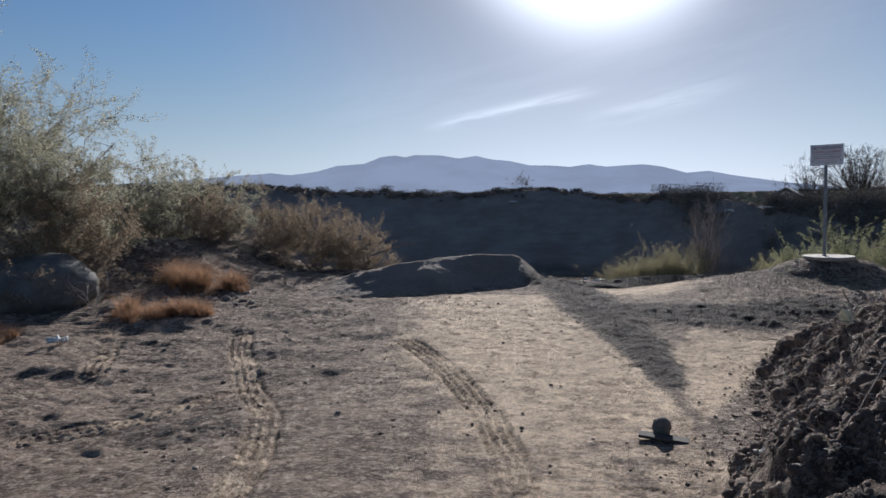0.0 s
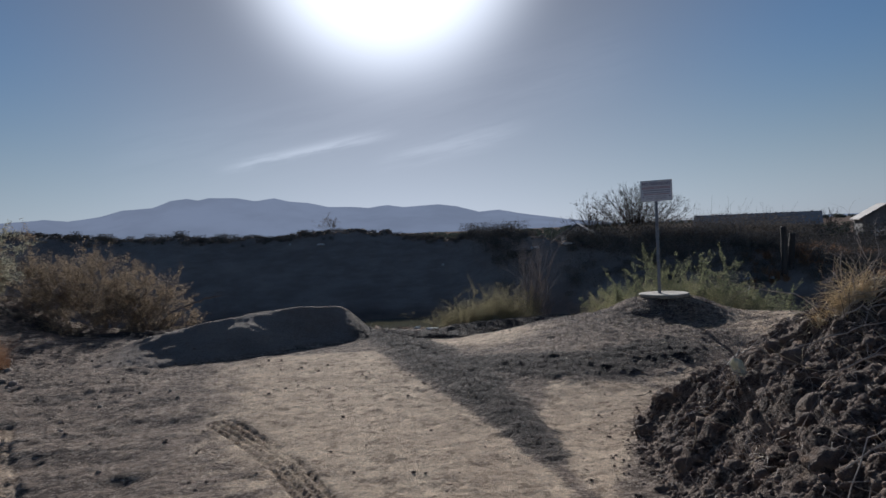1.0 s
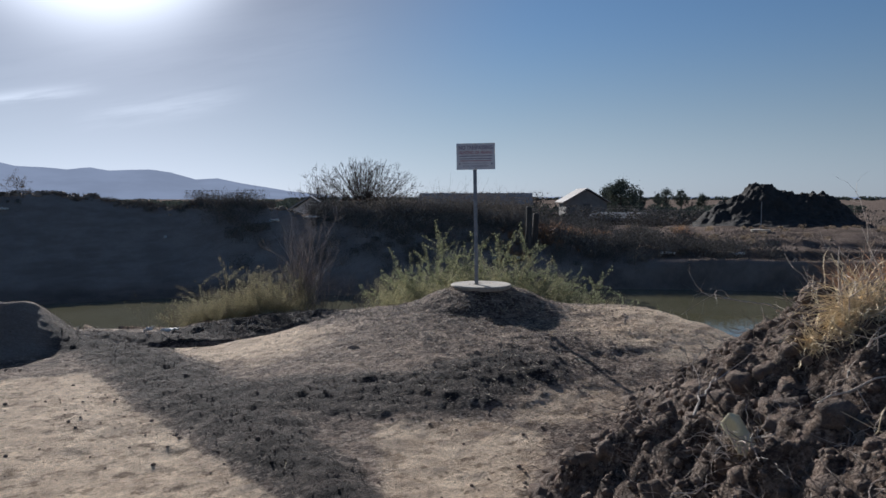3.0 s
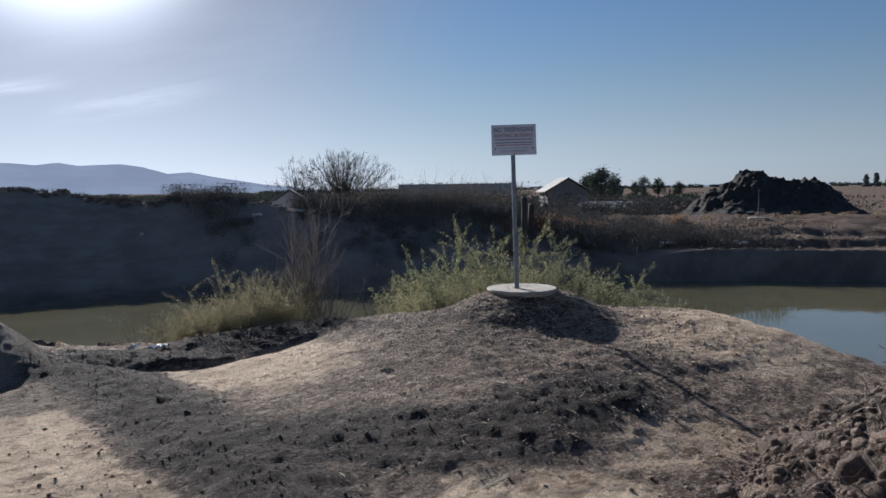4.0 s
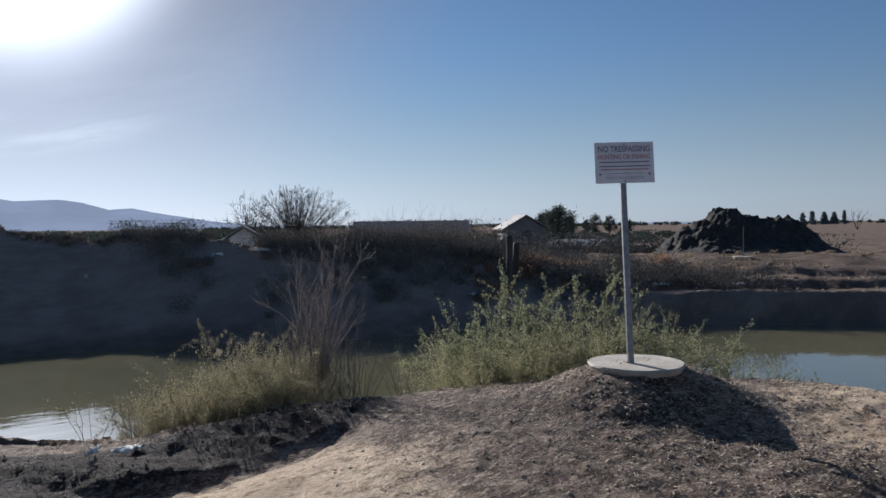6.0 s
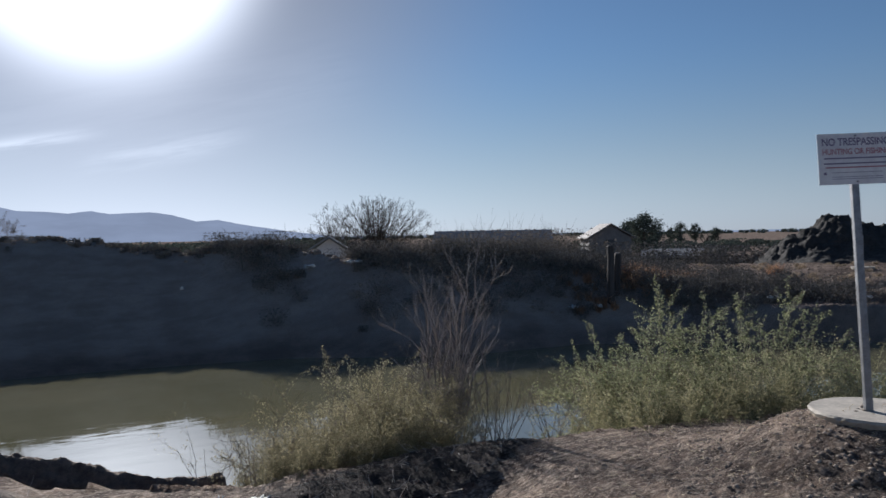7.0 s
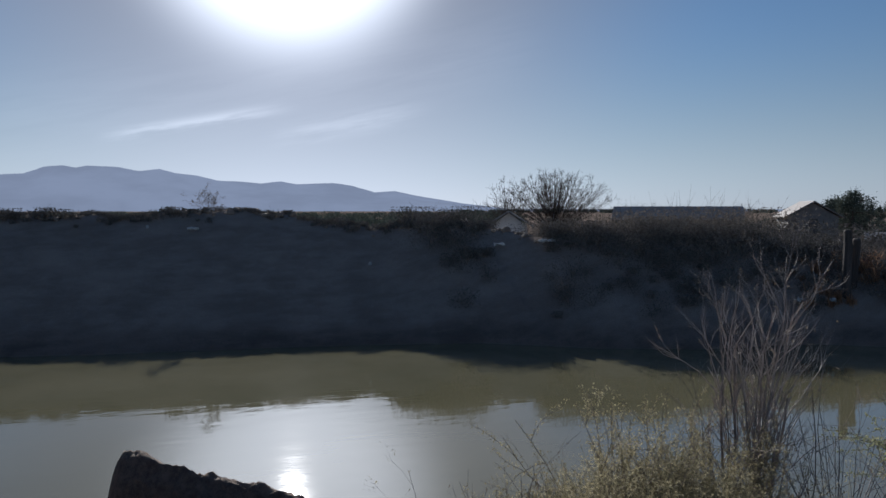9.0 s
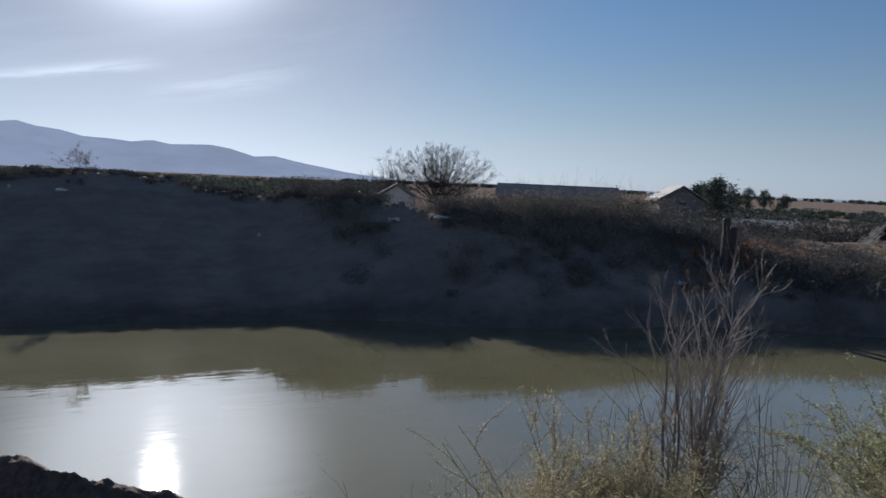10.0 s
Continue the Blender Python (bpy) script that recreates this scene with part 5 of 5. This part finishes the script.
lumps = scatter(rng, 15000, (-34, 13, 27, 46), crest_share)[:1500]
clods("crest_clods", lumps, 0.04 + 0.13 * rng.random(len(lumps)) ** 3, 20, BANK_EARTH, "clods of dark earth along the top of the far bank", detail=2, sink=0.45)
line = scatter(rng, 42000, (-34, 14, 27, 46), crest_share)
brush_line("crest_scrub", line[:900], 0.15, 22, BRUSH, "low dark scrub along the top of the far bank", 70, (0.07, 0.025))
tall_spots = line[900:][fbm(line[900:, 0], 0 * line[900:, 0], 3.0, 3, 45) > 0.1][:70]
brush_line("crest_brush", tall_spots, 0.30, 31, BRUSH, "taller dark scrub in clumps along the far bank", 200, (0.08, 0.03))
slope = scatter(rng, 6000, (7.5, 25, 18, 40), lambda x, y: ((inside(x, y, FAR_LAND) > 0.9) & (inside(x, y, FAR_LAND) < 6.5)) * step(x, 7, 12) * (fbm(x, y, 2.2, 3, 47) > -0.15))[:330]
brush_line("bank_scrub", slope, 0.42, 23, BRUSH, "dark scrub straggling over the far bank", 200, (0.06, 0.02), 5)
ridge_spots = np.stack([rng.uniform(7, 21, 190), np.zeros(190)], -1)
ridge_spots[:, 1] = [crest_y(x, -0.2) for x in ridge_spots[:, 0]] + rng.normal(size=190) * 1.2
brush_line("ridge_scrub", ridge_spots, 0.6, 27, BRUSH, "tangled dark scrub on the lower end of the far bank", 380, (0.08, 0.026), 8)
hedge = np.stack([rng.uniform(10, 46, 230), np.zeros(230)], -1)
hedge[:, 1] = 52 - 0.42 * (hedge[:, 0] - 10) + rng.normal(size=230) * 3.0
brush_line("field_scrub", hedge, 1.4, 24, BRUSH, "belt of dark scrub behind the far bank", 300, (0.21, 0.075))
angles, reach = np.radians(rng.uniform(-46, 23, 1300)), 105 + 420 * rng.random(1300) ** 1.6
far_spots = np.stack([reach * np.sin(angles), 9 + reach * np.cos(angles)], -1)
brush_line("plain_scrub", far_spots, 2.0, 26, FAR_LEAF, "low belt of dark scrub on the plain behind the bank", 90, (0.7, 0.3), 2)
angles, reach = np.radians(rng.uniform(23.6, 40.0, 260)), rng.uniform(38, 58, 260)
far_spots = np.stack([0.6 + reach * np.sin(angles), 9 + reach * np.cos(angles)], -1)
brush_line("thicket_scrub", far_spots, 1.9, 34, FADED, "tall grey thicket behind the crest of the far bank", 420, (0.13, 0.045), 8)
angles, reach = np.radians(rng.uniform(36, 60, 170)), rng.uniform(95, 190, 170)
far_spots = np.stack([reach * np.sin(angles), 9 + reach * np.cos(angles)], -1)
brush_line("east_scrub", far_spots, 1.1, 28, FAR_LEAF, "low dark scrub beside the far houses", 150, (0.5, 0.22))
angles, reach = np.radians(rng.uniform(18, 80, 420)), rng.uniform(760, 1300, 420)
far_spots = np.stack([reach * np.sin(angles), 9 + reach * np.cos(angles)], -1)
brush_line("horizon_scrub", far_spots, 3.2, 29, FAR_LEAF, "dark line of scrub along the flat horizon", 36, (3.2, 1.5), 1)
belt = np.stack([rng.uniform(14.0, 25.0, 240), np.zeros(240)], -1)
belt[:, 1] = 46 - 0.85 * belt[:, 0] + rng.uniform(-3.5, 8, 240)
brush_line("belt_scrub", belt, 0.6, 33, BRUSH, "dark tangled scrub on the far land beside the bank", 280, (0.09, 0.03), 6)
spots = np.stack([rng.uniform(21, 40, 90), np.zeros(90)], -1)
spots[:, 1] = 25.5 - 0.35 * (spots[:, 0] - 22) + rng.uniform(0, 9, 90)
brush_line("land_scrub", spots, 0.18, 30, BROWN_LEAF, "low brown weeds on the far land", 90, (0.08, 0.03))
spots = scatter(rng, 11000, (-26, 31, 14, 40), lambda x, y: ((inside(x, y, FAR_LAND) > 1.4) & (inside(x, y, FAR_LAND) < 9.5) & (x > 13)) * 1.0)
clods("bank_clods", spots, 0.02 + 0.07 * rng.random(len(spots)) ** 4, 25, BANK_EARTH, "clods of dark earth on the far bank", detail=1)
for k, (x, y, s) in enumerate(((10.6, crest_y(10.6) - 0.8, 0.5), (16.3, 27.6, 0.5), (17.0, 27.2, 0.4), (9.0, 35.0, 0.3), (22.0, 24.5, 0.5), (23.6, 22.5, 0.45))):
    rag("plastic_scrap", on(x, y, 0.12), (s, s * 0.3, 0.12), 40 + k, "pale scrap caught on the far bank", 35 * k)
for k, (x, back, size) in enumerate(((0.2, -1.6, 0.3), (5.4, -3.2, 0.12), (-1.2, -1.2, 0.12), (9.3, -1.5, 0.35))):
    rag("plastic_scrap", on(x, crest_y(x, back), 0.08), (size, size * 0.5, 0.12), 60 + k, "white scrap of plastic lying on the far bank", 50 * k)
shrub("weed", on(0.75, crest_y(0.75)), 0.9, 0.5, 301, FADED, TWIG, "small hazy bush on the crest of the far bank", stems=12, leaves=1100, leaf=(0.04, 0.016), radius=0.005)
shrub("weed", on(7.9, crest_y(7.9)), 0.8, 0.5, 302, BROWN_LEAF, TWIG, "bare weed on the crest of the far bank", stems=9, leaves=0, kids=4, radius=0.008)
for k, (x, y, tall, wide, n) in enumerate(((20.2, 28.0, 0.55, 1.6, 900), (21.6, 28.6, 0.55, 1.6, 900), (17.4, 28.4, 0.35, 1.0, 500), (25.8, 27.3, 0.55, 0.6, 700), (19.2, 27.2, 0.3, 1.0, 500), (18.6, 27.9, 0.55, 1.3, 900), (19.6, 28.2, 0.5, 1.4, 800), (17.0, 27.5, 0.4, 0.9, 800))):
    tuft("dry_grass_tuft", on(x, y), tall, wide, 310 + k, RUST_GRASS, "rust-coloured dry grass on the far bank", n, 0.010, 0.7, group="tufts of dry grass")


def make_gatepost(at, tall, seed, lean=(0, 0)):
    r = np.random.default_rng(seed)
    ob = thing("timber_post", at, "dark weathered timber post on the far bank", "post", "timber posts")
    acc = Acc()
    acc.tube([(0, 0, -0.3), (0.01, 0, 0.4 * tall), (0.0, 0.01, 0.8 * tall), (0.01, 0, tall), (0.01, 0, tall + 0.01)], 0.125, 0.11, 9)
    acc.build("shaft", WOOD, ob)
    cap = bmesh.new()
    bmesh.ops.create_cone(cap, cap_ends=True, segments=9, radius1=0.115, radius2=0.07, depth=0.05, matrix=pose(0.01, 0, tall + 0.03))
    part("cap", cap, WOOD, ob)
    ob.rotation_euler = (radians(lean[0]), radians(lean[1]), r.uniform(0, 6))
    return ob


make_gatepost(on(17.6, 27.3), 1.8, 1)
make_gatepost(on(18.0, 27.5), 1.3, 2, (2, -3))

# second slab and pole on the far side
px, py = 29.8, 26.4
pz = height(px, py)
make_slab((px, py, pz + 0.09), 0.42, 0.1, label="round pale concrete slab on the far bank")
acc = Acc()
acc.tube([(0, 0, 0), (0.01, 0, 0.6), (0.015, 0, 1.25)], 0.022, 0.02, 6)
ob = acc.build("steel_pole", STEEL)
ob.matrix_world = pose(px, py, pz + 0.09)
tagged(ob, "slim bare steel pole on a concrete slab", "pole")


# dark spoil heap on the far side
def make_spoil():
    cx, cy = far_at(55.2, 47, 0.5, 6.2)
    n = 170
    u, v = np.meshgrid(np.linspace(-1, 1, n), np.linspace(-1, 1, n))
    x, y = u * 6.0, v * 4.5
    h = 2.3 * np.exp(-(((x + 0.6) / 1.7) ** 2 + (y / 2.6) ** 2)) + 1.8 * np.exp(-(((x - 2.6) / 2.0) ** 2 + (y / 2.4) ** 2)) + 1.3 * np.exp(-(((x + 2.9) / 1.4) ** 2 + (y / 2.2) ** 2))
    h = 0.82 * h + 0.75 * np.exp(-(((x - 0.9) / 2.9) ** 2 + (y / 2.4) ** 2))
    h = h * (1 + 0.16 * fbm(x, y, 1.6, 4, 5)) + (0.5 * np.abs(fbm(x, y, 0.9, 5, 15, 0.62)) + 0.22 * fbm(x, y, 0.28, 3, 16)) * np.clip(h, 0, 1)
    h = h * step(np.minimum(1 - np.abs(u), 1 - np.abs(v)), 0, 0.15)
    c, s = math.cos(math.radians(-54.6)), math.sin(math.radians(-54.6))
    gx, gy = cx + c * x - s * y, cy + s * x + c * y
    base = land(gx.ravel(), gy.ravel())[0].reshape(n, n)
    i = np.arange(n * n).reshape(n, n)
    f = np.stack([i[:-1, :-1], i[:-1, 1:], i[1:, 1:], i[1:, :-1]], -1).reshape(-1, 4)
    me = mesh_from("dirt_mound", np.stack([gx, gy, base - 0.1 + h], -1).reshape(-1, 3), f)
    me.materials.append(SPOIL)
    tagged(new("dirt_mound", me), "tall dark heap of spoil earth on the far land", "earth heap")


make_spoil()


# ---- buildings far off ----
def gable_house(name, azimuth, distance, long, deep, eave, ridge, turn, roof_mat, wall_mat, label, windows=2, x0=0.6, y0=9.0):
    """A house with four walls of thickness, a pitched roof with overhang, a door and windows; turn: direction of its ridge."""
    x, y = far_at(azimuth, distance, x0, y0)
    z = height(x, y)
    ob = thing(name, (x, y, z - 0.05), label, "house")
    ob.matrix_world = pose(x, y, z - 0.05, 0, 0, turn)
    for w, d, px_, py_ in ((long, 0.25, 0, -deep / 2 + 0.125), (long, 0.25, 0, deep / 2 - 0.125)):
        part("wall", box(w, d, eave, (px_, py_, eave / 2), 0.01), wall_mat, ob)
    for s in (-1, 1):
        bm = bmesh.new()
        xx = s * (long / 2 - 0.13)
        pts = [(-deep / 2 + 0.26, 0.0), (deep / 2 - 0.26, 0.0), (deep / 2 - 0.26, eave), (0, ridge - 0.06), (-deep / 2 + 0.26, eave)]
        a = [bm.verts.new((xx - 0.12, q, h)) for q, h in pts]
        b = [bm.verts.new((xx + 0.12, q, h)) for q, h in pts]
        bm.faces.new(a[::-1])
        bm.faces.new(b)
        for i in range(5):
            bm.faces.new((a[i], a[(i + 1) % 5], b[(i + 1) % 5], b[i]))
        part("gable_wall", bm, wall_mat, ob)
    for s in (-1, 1):
        bm = bmesh.new()
        rise, run = ridge - eave, deep / 2
        over = 0.45
        low = eave - rise / run * over
        ys = (s * (run + over), 0.0)
        zs = (low, ridge)
        xa, xb = -long / 2 - over, long / 2 + over
        vs = [bm.verts.new((xa, ys[0], zs[0] + 0.02)), bm.verts.new((xb, ys[0], zs[0] + 0.02)), bm.verts.new((xb, ys[1], zs[1] + 0.02)), bm.verts.new((xa, ys[1], zs[1] + 0.02))]
        ws = [bm.verts.new(v.co + Vector((0, 0, 0.12))) for v in vs]
        bm.faces.new(ws if s < 0 else ws[::-1])
        bm.faces.new(vs[::-1] if s < 0 else vs)
        for i in range(4):
            bm.faces.new((vs[i], vs[(i + 1) % 4], ws[(i + 1) % 4], ws[i]))
        part("roof", bm, roof_mat, ob)
    for k in range(windows):
        wx = -long / 2 + long * (k + 0.5) / windows
        win = part("window", box(1.1, 0.10, 1.0, (wx, -deep / 2 - 0.01, eave * 0.55)), WALL, ob)
        part("pane", box(0.95, 0.06, 0.86, (wx, -deep / 2 - 0.05, eave * 0.55)), GLASS_DARK, win)
    if windows > 1:
        part("door", box(0.08, 0.95, 2.0, (-long / 2 - 0.02, 0.0, 1.0)), DARK_WALL, ob)
    return ob


gable_house("farmhouse", 41.9, 98, 5.4, 5.2, 2.35, 3.85, 62, ROOF_TIN, WALL, "low house with a pale ribbed tin roof", 3)
gable_house("long_barn", 33.6, 104, 15, 6.5, 1.9, 3.3, -34, ROOF_DARK, DARK_WALL, "long low barn with a dark roof", 4)
gable_house("shed", 21.5, 57, 4.0, 2.6, 2.0, 2.8, 68, ROOF_DARK, PALE_WALL, "small pale plastered shed behind the bank", 1)
gable_house("shed", 48.8, 45, 2.6, 1.8, 0.95, 1.2, -48, ROOF_DARK, WALL, "small low shed half hidden in dry brush", 1, 0.45, 10.9)


# ---- trees far off ----
def bare_tree(name, at, tall, seed, label, stems=7, kids=5, radius=0.16, spread_=0.75, levels=3):
    r = np.random.default_rng(seed)
    ob = thing(name, at, label, "tree")
    trunk, crown, tips = Acc(), Acc(), []
    for k in range(stems):
        a, out = 2 * math.pi * (k + r.uniform(0, 0.8)) / stems, spread_ * r.uniform(0.15, 1.0)
        way = (math.cos(a) * out, math.sin(a) * out, 1.0)
        size = tall * 0.55 * (1 + 0.35 * out)
        line = limb(r, (r.normal() * 0.15, r.normal() * 0.15, -0.2), way, size, 0.07, 0.05, 7)
        trunk.tube(line, radius, radius * 0.5, 6)
        for j in range(kids):
            u = 2 + j % 5
            d = line[u] - line[u - 1]
            d = d / np.linalg.norm(d) + r.normal(size=3) * 0.38 + (0, 0, 0.10)
            branch(crown, tips, r, line[u], d, tall * 0.30 * r.uniform(0.7, 1.15), radius * 0.42, levels - 1, 5, 0.10, 0.05, 0.6, 0.55, 4, 0.2)
    trunk.build("trunk", BARK, ob)
    crown.build("crown", BARK, ob, "spreading crown of bare twigs")
    return ob


def leafy_tree(name, at, tall, wide, seed, label, leaves=5000, narrow=False, group="trees beyond the fields", leaf=0.26, mat=None):
    r = np.random.default_rng(seed)
    ob = thing(name, at, label, "tree", group)
    trunk, tips = Acc(), []
    branch(trunk, tips, r, (0, 0, -0.2), (0.02, 0.01, 1), tall * 0.85, tall * 0.03, 2, 7, 0.06, 0.02, 0.42 if not narrow else 0.25, 0.9, 6, 0.2)
    trunk.build("trunk", BARK, ob)
    centres = []
    for k in range(70 if narrow else 26):
        u = r.uniform(0.12, 1.0)
        ring = wide * (math.sin(math.pi * min(u * 0.95, 1)) ** 0.6 if not narrow else (1.15 - u))
        a = r.uniform(0, 2 * math.pi)
        q = ring * r.uniform(0.2, 0.95)
        centres.append((q * math.cos(a), q * math.sin(a), tall * u * 0.93))
    centres = np.array(centres)
    pick = r.integers(0, len(centres), leaves)
    pts = centres[pick] + r.normal(size=(leaves, 3)) * wide * (0.17 if not narrow else 0.12)
    crown = Acc()
    crown.leaves(pts, leaf, leaf * 0.5, r)
    crown.build("crown", mat or FAR_LEAF, ob)
    return ob


def dome_tree(name, at, tall, wide, seed, label, limbs=90):
    """A low-forking bare tree whose limbs arch out to a wide dome of twigs."""
    r = np.random.default_rng(seed)
    ob = thing(name, at, label, "tree")
    trunk, crown = Acc(), Acc()
    for k in range(7):
        a = 2 * math.pi * (k + r.uniform(0, 0.7)) / 7
        trunk.tube(limb(r, (0, 0, -0.3), (math.cos(a) * 0.8, math.sin(a) * 0.8, 1), tall * 0.32, 0.08, 0.0, 6), 0.2, 0.1, 6)
    for k in range(limbs):
        a, rise = r.uniform(0, 2 * math.pi), r.uniform(0.12, 1.0)
        reach = math.cos(rise * math.pi / 2 * 0.95) * r.uniform(0.75, 1.05)
        end = np.array([math.cos(a) * wide * reach, math.sin(a) * wide * reach, tall * (0.30 + 0.70 * math.sin(rise * math.pi / 2)) * r.uniform(0.85, 1.03)])
        mid = end * (0.45, 0.45, 0.38) + r.normal(size=3) * 0.3
        t = np.linspace(0, 1, 9)[:, None]
        line = 2 * t * (1 - t) * mid + t * t * end + (0, 0, 0.2)
        crown.tube(line, 0.048, 0.009, 4)
        for _ in range(16):
            i = r.integers(3, 9)
            d = line[i] - line[i - 1]
            d = d / np.linalg.norm(d) + r.normal(size=3) * 0.45 + (0, 0, 0.15)
            twig = limb(r, line[i], d, tall * r.uniform(0.08, 0.2), 0.12, 0.03, 5)
            crown.tube(twig, 0.014, 0.005, 3)
            for _ in range(3):
                d2 = twig[3] - twig[1]
                d2 = d2 / np.linalg.norm(d2) + r.normal(size=3) * 0.5
                crown.tube(limb(r, twig[r.integers(1, 4)], d2, tall * r.uniform(0.04, 0.1), 0.1, 0.02, 4), 0.012, 0.005, 3)
    trunk.build("trunk", BARK, ob)
    crown.build("crown", BARK, ob, "spreading dome of bare twigs")
    return ob


dome_tree("bare_tree", (42.0, 98.0, height(42, 98)), 6.9, 8.3, 401, "wide bare-branched tree standing behind the barns", 115)
dome_tree("bare_tree", (36.5, 100.0, height(36.5, 100)), 6.2, 3.6, 402, "smaller bare tree leaning beside a wide one", 30)
for k, (az, d, tall, wide) in enumerate(((44.7, 105, 5.0, 2.6), (43.6, 118, 4.4, 2.0), (45.3, 190, 4.6, 1.2), (47.0, 190, 5.0, 2.2), (48.1, 190, 4.6, 1.6), (46.4, 200, 3.9, 1.0), (44.5, 150, 4.2, 2.6), (49.4, 210, 3.6, 1.8))):
    x, y = far_at(az, d)
    leafy_tree("dark_tree", (x, y, height(x, y)), tall, wide, 410 + k, "dark rounded tree beyond the fields", 5200 if k < 2 else 2600)
for k, (az, d, tall) in enumerate(((60.5, 620, 9.5), (61.1, 620, 10.5), (61.8, 620, 10.5), (62.4, 620, 10.0), (63.0, 620, 11.0))):
    x, y = far_at(az, d, 0.5, 6.2)
    leafy_tree("conifer", (x, y, height(x, y) - 0.8), tall, 3.4 if k < 4 else 1.9, 430 + k, "dark pointed tree in a row on the horizon", 3600, True, leaf=0.9, mat=HAZE_LEAF)
for k, (az, d, tall) in enumerate(((64.2, 260, 7.6), (37.9, 130, 5.2), (30.6, 120, 4.9), (32.0, 118, 4.7), (34.0, 122, 4.5), (31.3, 119, 5.0), (48.8, 180, 3.4))):
    x, y = far_at(az, d)
    bare_tree("bare_tree", (x, y, height(x, y)), tall, 440 + k, "thin bare tree beyond the barns", 5, 4, 0.08, 0.45 if 30 < az < 35 else 0.8, 2)
